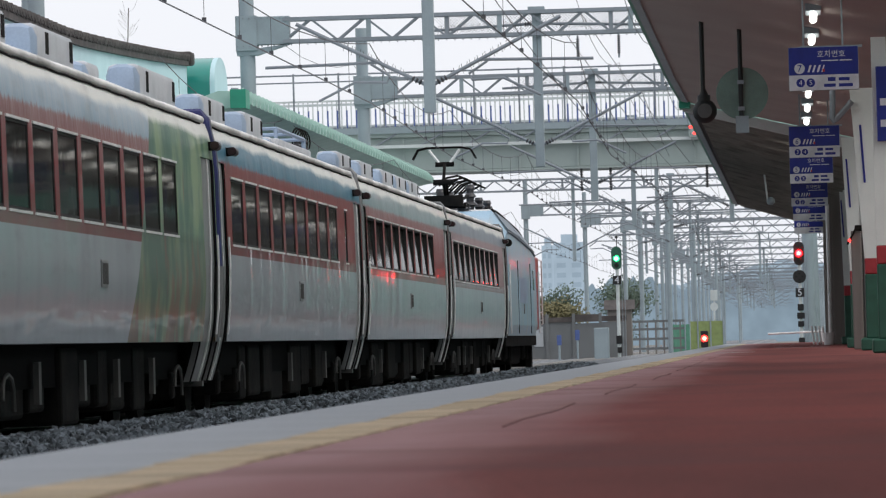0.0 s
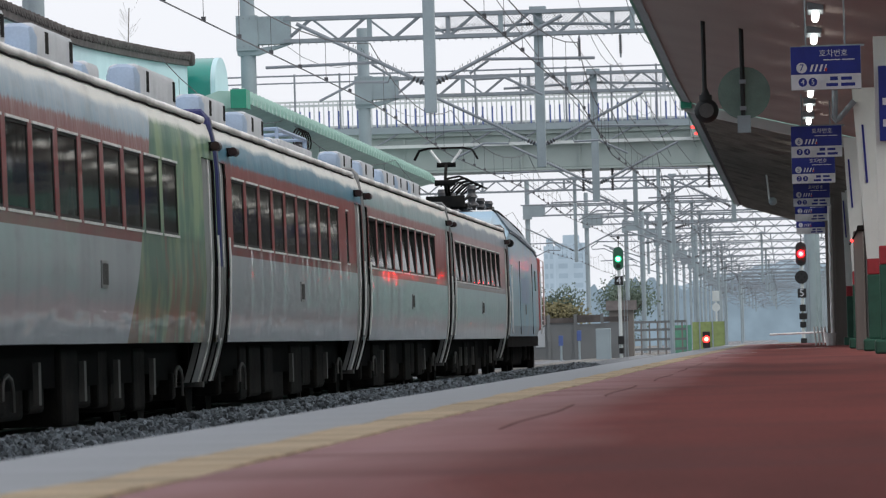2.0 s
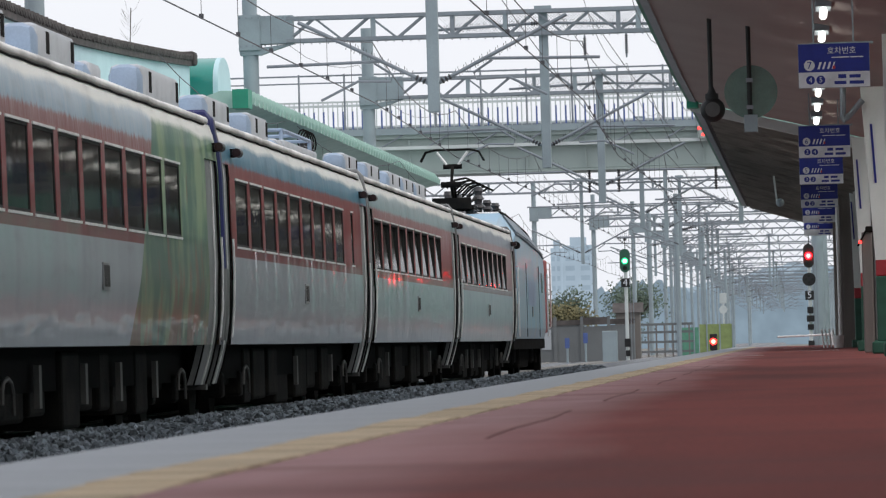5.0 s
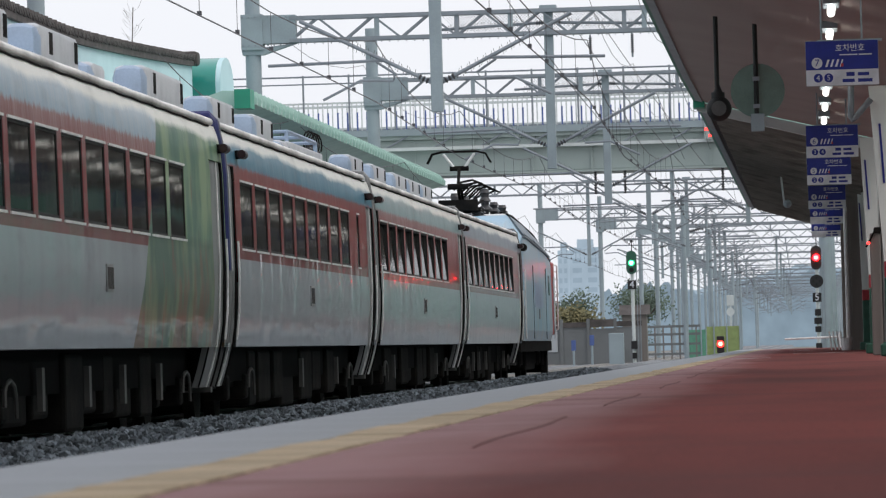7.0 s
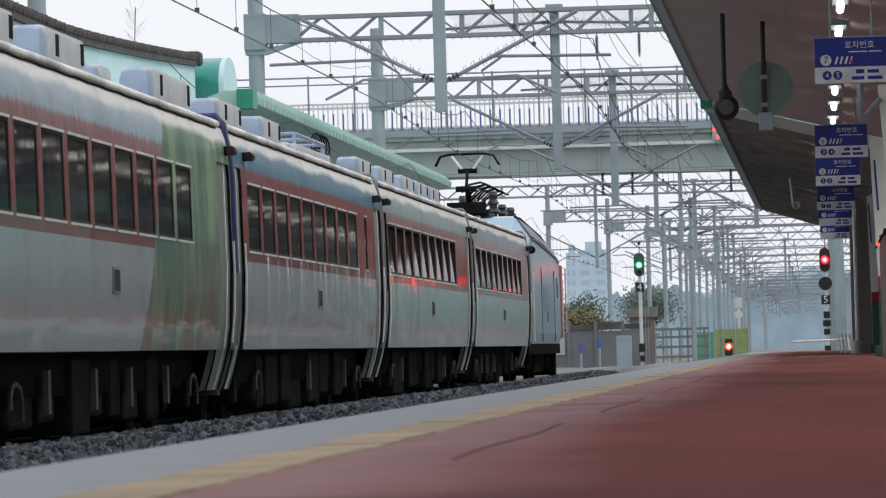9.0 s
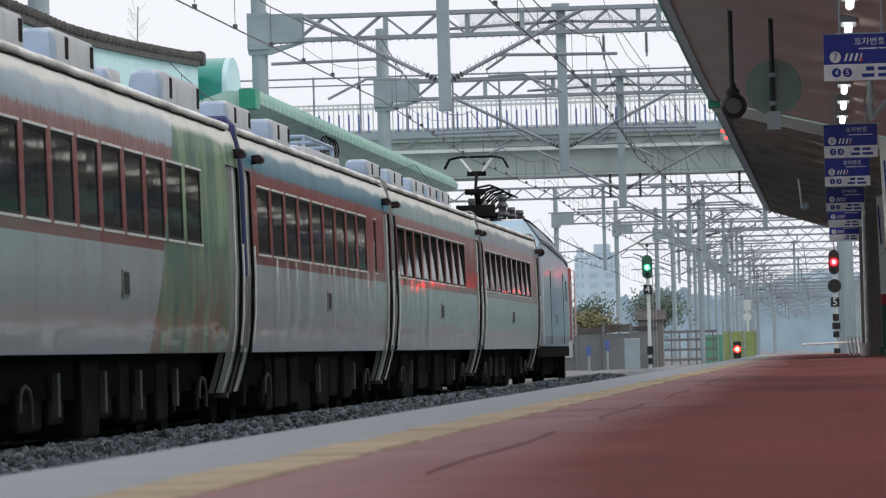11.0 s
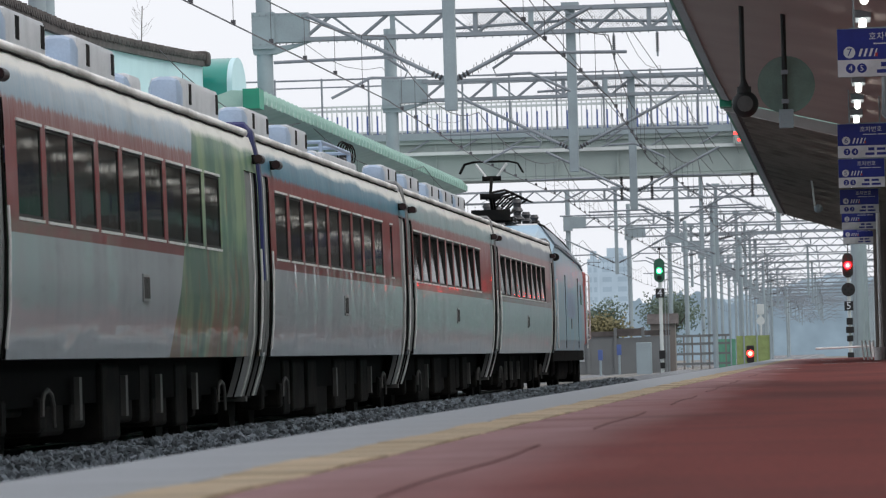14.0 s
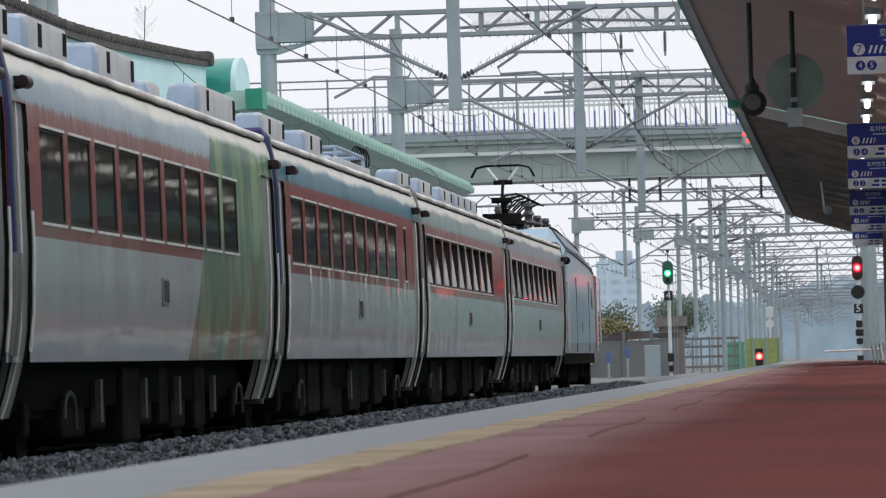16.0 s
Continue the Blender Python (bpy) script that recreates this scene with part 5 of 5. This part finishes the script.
spk = thing("hanging_loudspeaker", "round dark loudspeaker hung on a rod from the canopy", "loudspeaker", (-1.15, 85, 4.2))
part("rod", Shape().cyl((-0.02, 0, 0.3), (-0.02, 0, 1.62), 0.035, 8), BLACK, spk, "", True)
part("neck", Shape().cyl((-0.01, 0, 0.15), (-0.01, 0, 0.24), 0.10, 12).cyl((-0.01, 0, 0.22), (-0.01, 0, 0.34), 0.08, 12, 0.03), BLACK, spk, "", True)
part("drum", Shape().ball((0, 0, 0), 0.185, 18, 1, 0.8, 1), BLACK, spk, "dark round housing", True)
part("grille", Shape().cyl((0, -0.15, 0), (0, -0.162, 0), 0.11, 16), mat("dull_grey_grille", (0.09, 0.09, 0.09), 0.6), spk)
mir = thing("round_mirror", "round greenish platform mirror on a rod, seen from behind", "mirror", (-0.60, 85, 4.45))
part("disc", Shape().cyl((0.02, 0.0, 0), (0.02, 0.03, 0), 0.395, 32), DISC, mir, "translucent greenish disc")
part("rod", Shape().cyl((0.0, -0.05, -0.45), (0.0, -0.05, 1.15), 0.035, 8), BLACK, mir, "", True)
part("bracket", Shape().box(-0.09, 0.11, -0.1, -0.02, -0.60, -0.34, 0.01), POLE, mir, "grey bracket plate")
for zc in (0.17, -0.23):
    part("clamp", Shape().box(-0.05, 0.05, -0.1, -0.01, zc - 0.03, zc + 0.03), STEEL, mir)
bell = thing("hanging_camera", "small camera on a pale rod below the canopy", "camera", (-0.42, 150, 4.3))
part("rod", Shape().cyl((0, 0, 0), (-0.1, 0, 1.0), 0.025, 6), WHITE, bell, "", True)
part("case", Shape().ball((0.08, 0, -0.02), 0.11, 10), POLE, bell, "", True)

# ---------------------------------------------------------------- signals and lineside things
def signal(x, y, zl, colour, number, base, extra):
    s = thing("railway_signal", ("green" if colour == "green" else "red") + " light signal on a white mast with number plate " + number, "signal", (x, y, 0), "light signals")
    part("mast", Shape().cyl((0.02, 0, base), (0.02, 0, zl + 0.1), 0.075, 10), WHITE, s, "white mast", True)
    hd = Shape()
    arc = [(0.22 * math.cos(a), 0.28 + 0.22 * math.sin(a)) for a in np.linspace(0, math.pi, 11)] + [(-0.22 * math.cos(a), -0.28 - 0.22 * math.sin(a)) for a in np.linspace(0, math.pi, 11)]
    hd.prism([(a, zl + b) for a, b in arc], -0.12, 0.1)
    part("head", hd, DKGREEN if colour == "green" else BLACK, s, "rounded dark signal head")
    zz = zl - 0.02 if colour == "green" else zl
    part("lit_lamp", Shape().cyl((0, -0.16, zz), (0, -0.121, zz), 0.13, 16), LEDGREEN if colour == "green" else LEDBEAM, s, "lit lamp", True)
    part("lamp_core", Shape().cyl((0, -0.175, zz), (0, -0.161, zz), 0.07, 14), TUBE if colour == "green" else LEDHOT, s, "bright core", True)
    part("hood", Shape().cyl((0, -0.3, zz + 0.19), (0, -0.12, zz + 0.17), 0.02, 6), BLACK, s)
    part("dark_lamp", Shape().cyl((0, -0.14, zz - 0.3), (0, -0.121, zz - 0.3), 0.1, 14), GLASS, s)
    zn = zl - (0.95 if colour == "green" else 1.65)
    part("number_plate", Shape().box(-0.18, 0.18, -0.12, -0.09, zn - 0.19, zn + 0.19), BLACK, s, "black number plate")
    writing(number, 0.42, SIGNWHITE, s, (0, -0.126, zn))
    part("relay_box", Shape().box(-0.1, 0.16, -0.14, 0.1, base + 0.6, base + 0.95, 0.02).box(-0.06, 0.14, -0.14, 0.1, base + 0.2, base + 0.45, 0.02), BLACK, s)
    if extra:
        for za, zb, hw in ((1.78, 2.06, 0.11), (1.44, 1.70, 0.14), (1.10, 1.34, 0.11)):
            part("relay_case", Shape().box(-hw, hw + 0.04, -0.14, 0.1, za, zb, 0.02), BLACK, s, "small black relay case")
        part("round_indicator", Shape().cyl((0, -0.12, zl - 0.98), (0, 0.02, zl - 0.98), 0.28, 24), BLACK, s, "round dark indicator")
        for dx, dz in ((0.13, 0), (-0.13, 0), (0, 0.13), (0, -0.13)):
            part("indicator_lamp", Shape().cyl((dx, -0.13, zl - 0.98 + dz), (dx, -0.121, zl - 0.98 + dz), 0.04, 8), GLASS, s)
    part("ladder", Shape().pipe([(0.2, 0.1, base), (0.2, 0.1, zl)], 0.015).pipe([(0.32, 0.1, base), (0.32, 0.1, zl)], 0.015), STEEL, s)
    part("finial", Shape().cyl((0.02, 0, zl + 0.48), (0.02, 0, zl + 0.9), 0.02, 5).ball((0.02, 0, zl + 0.9), 0.07, 8), BLACK, s)


signal(-7.25, 250, 4.28, "green", "4", 0.0, False)
signal(0.56, 245, 4.19, "red", "5", -0.3, True)
dw = thing("dwarf_signal", "low signal showing a red light beside the track", "signal", (-3.57, 250, 0.0), "light signals")
part("case", Shape().box(-0.16, 0.16, -0.1, 0.14, 0.35, 1.05, 0.03), BLACK, dw)
part("post", Shape().box(-0.1, 0.1, -0.05, 0.1, -0.45, 0.36), BLACK, dw)
part("lit_lamp", Shape().cyl((0, -0.15, 0.72), (0, -0.101, 0.72), 0.15, 14), LEDRED, dw, "lit red lamp", True)
part("lamp_core", Shape().cyl((0, -0.165, 0.72), (0, -0.151, 0.72), 0.085, 12), LEDHOT, dw, "bright core", True)

bar = thing("platform_end_barrier", "thin pale barrier rail across the platform end", "barrier", (0, 200, 0.5))
part("rail", Shape().cyl((-0.68, 0, 0.33), (1.25, 0, 0.37), 0.035, 8), TRIM, bar, "", True)
part("post", Shape().cyl((1.2, 0, 0), (1.2, 0, 0.5), 0.05, 8), TRIM, bar, "", True)
for x, y in ((1.0, 262), (1.35, 290)):
    solid("concrete_pole", Shape().cyl((x, y, -0.4), (x, y, 9.5), 0.3, 14, 0.22), POLE, "pale concrete line pole beyond the platform", "pole", "concrete poles", smooth=True)

wall = thing("boundary_wall", "stained grey concrete boundary wall with posts", "wall", (0, 262, 0))
for k in range(14):
    x = -24 + k * 1.2
    part("panel", Shape().box(x, x + 1.16, 0, 0.15, -0.45, 1.55 + 0.04 * (k % 3)), WALLGREY, wall)
    part("post", Shape().box(x - 0.07, x + 0.07, -0.06, 0.2, -0.45, 2.0), WALLGREY, wall)
    part("coping", Shape().box(x - 0.04, x + 1.2, -0.05, 0.22, 1.62, 1.95 - 0.1 * (k % 2)), TILE, wall, "dark coping")
for x in (-17.9, -16.2, -14.1, -13.1, -11.4):
    part("pale_panel", Shape().box(x, x + 0.42, -0.05, -0.004, 0.55, 1.45, 0.01), CONCRETE, wall, "pale rendered panel")
shed = thing("lineside_hut", "dark brown hut behind the green signal", "hut", (-7.7, 268, -0.45))
part("wall", Shape().box(-0.55, 0.55, 0, 1.5, 0, 2.6), BROWN, shed)
part("roof", Shape().slab([(-0.2, 2.6), (1.7, 2.6), (0.75, 3.05)], -0.7, 0.7), TILE, shed)
cab = thing("relay_cabinet", "pale grey relay cabinet beside the track", "cabinet", (-7.95, 249, -0.45))
part("case", Shape().box(-0.32, 0.32, -0.2, 0.3, 0.1, 1.75, 0.03), POLE, cab)
part("door", Shape().box(-0.28, 0.28, -0.215, -0.203, 0.2, 1.65), POLE, cab)
part("foot", Shape().box(-0.34, 0.34, -0.22, 0.32, 0, 0.1), CONCRETE, cab)
for x, h in ((-10.0, 1.3), (-9.2, 1.5)):
    mk = thing("lineside_marker", "blue marker board on a short post", "marker", (x, 255, -0.45), "blue markers")
    part("post", Shape().cyl((0, 0, 0), (0, 0, h), 0.05, 8), POLE, mk)
    part("board", Shape().box(-0.1, 0.1, -0.06, -0.03, h - 0.25, h + 0.2, 0.02), BLUEPAINT, mk)
fen = thing("timber_fence", "low brown fence along the track", "fence", (-6.9, 300, -0.4))
for k in range(9):
    part("post", Shape().box(k * 0.42 - 2.0, k * 0.42 - 1.92, 0, 0.08, 0, 2.1), BROWN, fen)
for z in (0.6, 1.1, 1.6, 2.0):
    part("rail", Shape().box(-2.1, 1.6, -0.02, 0.02, z, z + 0.12), WALLGREY, fen)
shd = thing("construction_screen", "yellow-green sheeting with green netting at the trackside", "screen", (-6.3, 320, -0.4))
part("net", Shape().box(0, 0.95, 0, 0.05, 0, 1.9), MESHGREEN, shd, "green netting")
part("sheeting", Shape().box(1.0, 2.8, 0, 0.06, 0.25, 2.05), LIME, shd, "yellow-green sheeting")
part("lower_sheeting", Shape().box(1.0, 2.8, -0.01, 0.05, 0, 0.25), DKGREEN, shd)
for k in range(5):
    part("post", Shape().cyl((0.7 * k, -0.05, 0), (0.7 * k, -0.05, 2.2), 0.04, 6), POLE, shd)
sb = thing("speed_board", "tall white lineside boards on a post", "board", (-4.1, 330, 0), "")
part("post", Shape().cyl((0, 0, -0.4), (0, 0, 3.4), 0.05, 6), WHITE, sb)
part("upper_board", Shape().box(-0.2, 0.2, -0.06, -0.03, 2.82, 3.40, 0.02), WHITE, sb)
part("lower_board", Shape().cyl((0, -0.06, 2.47), (0, -0.03, 2.47), 0.23, 14), WHITE, sb)

# ---------------------------------------------------------------- trees and distance
def tree(x, y, h, spread, leafy, material, seed, label):
    r = random.Random(seed)
    t = thing("tree", label, "tree", (x, y, -0.45), "trees")
    s = Shape()
    tips = []

    def limb(p, d, ln, rad, depth):
        q = p + d * ln
        s.cyl(p, q, rad, 6 if depth < 2 else 4, rad * 0.62)
        if depth >= 3:
            tips.append(q)
            return
        for _ in range(3 if depth else 4):
            e = (d + Vector((r.uniform(-1, 1), r.uniform(-1, 1), r.uniform(-0.2, 0.7))) * 0.75).normalized()
            limb(q, e, ln * r.uniform(0.55, 0.8), rad * 0.6, depth + 1)
        tips.append(q)

    limb(Vector((0, 0, 0)), Vector((0, 0, 1)), h * 0.38, h * 0.022 + 0.03, 0)
    part("trunk", s, BARK, t, "", True)
    if leafy:
        c = Shape()
        for p in tips:
            for _ in range(leafy):
                q = p + Vector((r.gauss(0, 1), r.gauss(0, 1), r.gauss(0, 0.8))) * spread * 0.13
                a = Vector((r.uniform(-1, 1), r.uniform(-1, 1), r.uniform(-1, 1))).normalized()
                b = a.orthogonal().normalized() * 0.075
                a *= 0.11
                c.add([q - a, q + b, q + a, q - b], [(0, 1, 2, 3)])
        part("crown", c, material, t, "uneven crown of small leaves")


sap = thing("sapling", "thin leafless sapling behind the tiled roof", "tree", (-17.35, 153, -0.45), "trees")
part("trunk", Shape().pipe([(0, 0, 0), (0.04, 0, 5), (-0.03, 0, 9.4), (0.02, 0, 10.45)], 0.014), BARK, sap, "", True)
rs = random.Random(8)
for k in range(16):
    z = 9.5 + 0.055 * k
    dx = rs.choice((-1, 1)) * rs.uniform(0.1, 0.34)
    part("twig", Shape().pipe([(0, 0, z), (dx * 0.6, 0, z + 0.12), (dx, 0, z + rs.uniform(0.2, 0.4))], 0.0035, 4), BARK, sap)
for k, (x, y, h, m) in enumerate(((-17.5, 330, 3.5, LEAFDRY), (-15.2, 335, 3.9, LEAFDRY), (-13.2, 340, 3.3, LEAFDRY), (-19.5, 328, 4.0, LEAF), (-11.6, 420, 5.0, LEAF), (-16.5, 420, 4.6, LEAF), (-13.5, 470, 5.2, LEAF))):
    tree(x, y, h, h * 0.9, 34, m, 20 + k, "bushy green tree beyond the boundary wall" if m is LEAF else "bushy olive tree beyond the boundary wall")


def ridge(name, pts, material, label, y):
    """A far wooded skyline, standing as a backdrop."""
    s, r = Shape(), random.Random(len(pts) + int(y))
    xs = np.linspace(pts[0][0], pts[-1][0], 160)
    hs = np.interp(xs, [p[0] for p in pts], [p[1] for p in pts])
    hs = hs + np.array([r.gauss(0, 1) * 0.35 for _ in xs]) + np.array([noise.noise((x * 0.35, y, 0)) for x in xs]) * 1.3
    for i in range(len(xs) - 1):
        s.add([(xs[i], y, -2), (xs[i + 1], y, -2), (xs[i + 1], y, hs[i + 1]), (xs[i], y, hs[i]), (xs[i], y + 6, -2), (xs[i + 1], y + 6, -2), (xs[i + 1], y + 6, hs[i + 1]), (xs[i], y + 6, hs[i])],
              [(0, 1, 2, 3), (3, 2, 6, 7)])
    tagged(new(name, s.mesh(name, material)), label, "backdrop", kind="structure")


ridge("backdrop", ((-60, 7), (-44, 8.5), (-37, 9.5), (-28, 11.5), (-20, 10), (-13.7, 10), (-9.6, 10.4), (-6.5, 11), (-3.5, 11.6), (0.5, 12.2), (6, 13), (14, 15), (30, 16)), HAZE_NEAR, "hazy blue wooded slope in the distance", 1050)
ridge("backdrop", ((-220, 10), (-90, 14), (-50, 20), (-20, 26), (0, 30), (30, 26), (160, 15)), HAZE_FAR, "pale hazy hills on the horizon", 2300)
# the towers glow as well, with the haze in their emission colour
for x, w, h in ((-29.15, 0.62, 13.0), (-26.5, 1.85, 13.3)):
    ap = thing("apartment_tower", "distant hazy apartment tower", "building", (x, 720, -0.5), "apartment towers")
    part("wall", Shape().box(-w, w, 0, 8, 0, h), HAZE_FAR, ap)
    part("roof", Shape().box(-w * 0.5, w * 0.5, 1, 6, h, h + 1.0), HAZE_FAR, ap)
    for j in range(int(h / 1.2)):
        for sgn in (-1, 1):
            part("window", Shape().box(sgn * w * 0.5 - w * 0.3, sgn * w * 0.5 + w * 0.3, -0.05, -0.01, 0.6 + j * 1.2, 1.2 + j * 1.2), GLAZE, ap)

# closes the side away from the train: unseen green bank added for window reflections
bank = Shape()
rb = random.Random(12)
prof = [(-40, -0.5)] + [(y, np.interp(y, (-40, 120, 160, 175, 205, 240, 760), (4.8, 5.8, 6.6, 6.9, 8.0, 8.5, 6.0)) + rb.uniform(-0.22, 0.22)) for y in range(-40, 760, 2)] + [(758, -0.5)]
bank.slab(prof, 11.5, 13.0)
solid("unseen_green_bank", bank, GREEN, "plain unseen green bank across the second track, added for window reflections", "bank", kind="structure")


def motions():
    travel = [
        (0, -3.290),
        (1, -3.206),
        (2, -3.072),
        (3, -2.869),
        (4, -2.589),
        (5, -2.226),
        (6, -1.783),
        (7, -1.263),
        (8, -0.673),
        (9, -0.020),
        (10, 0.691),
        (11, 1.456),
        (12, 2.276),
        (13, 3.157),
        (14, 4.110),
        (15, 5.155),
        (16, 6.321),
    ]
    for car in (*COACHES, ENGINE):
        p = car.location.copy()
        walk(car, [(t, pose(p.x, p.y + d, p.z)) for t, d in travel])


motions()
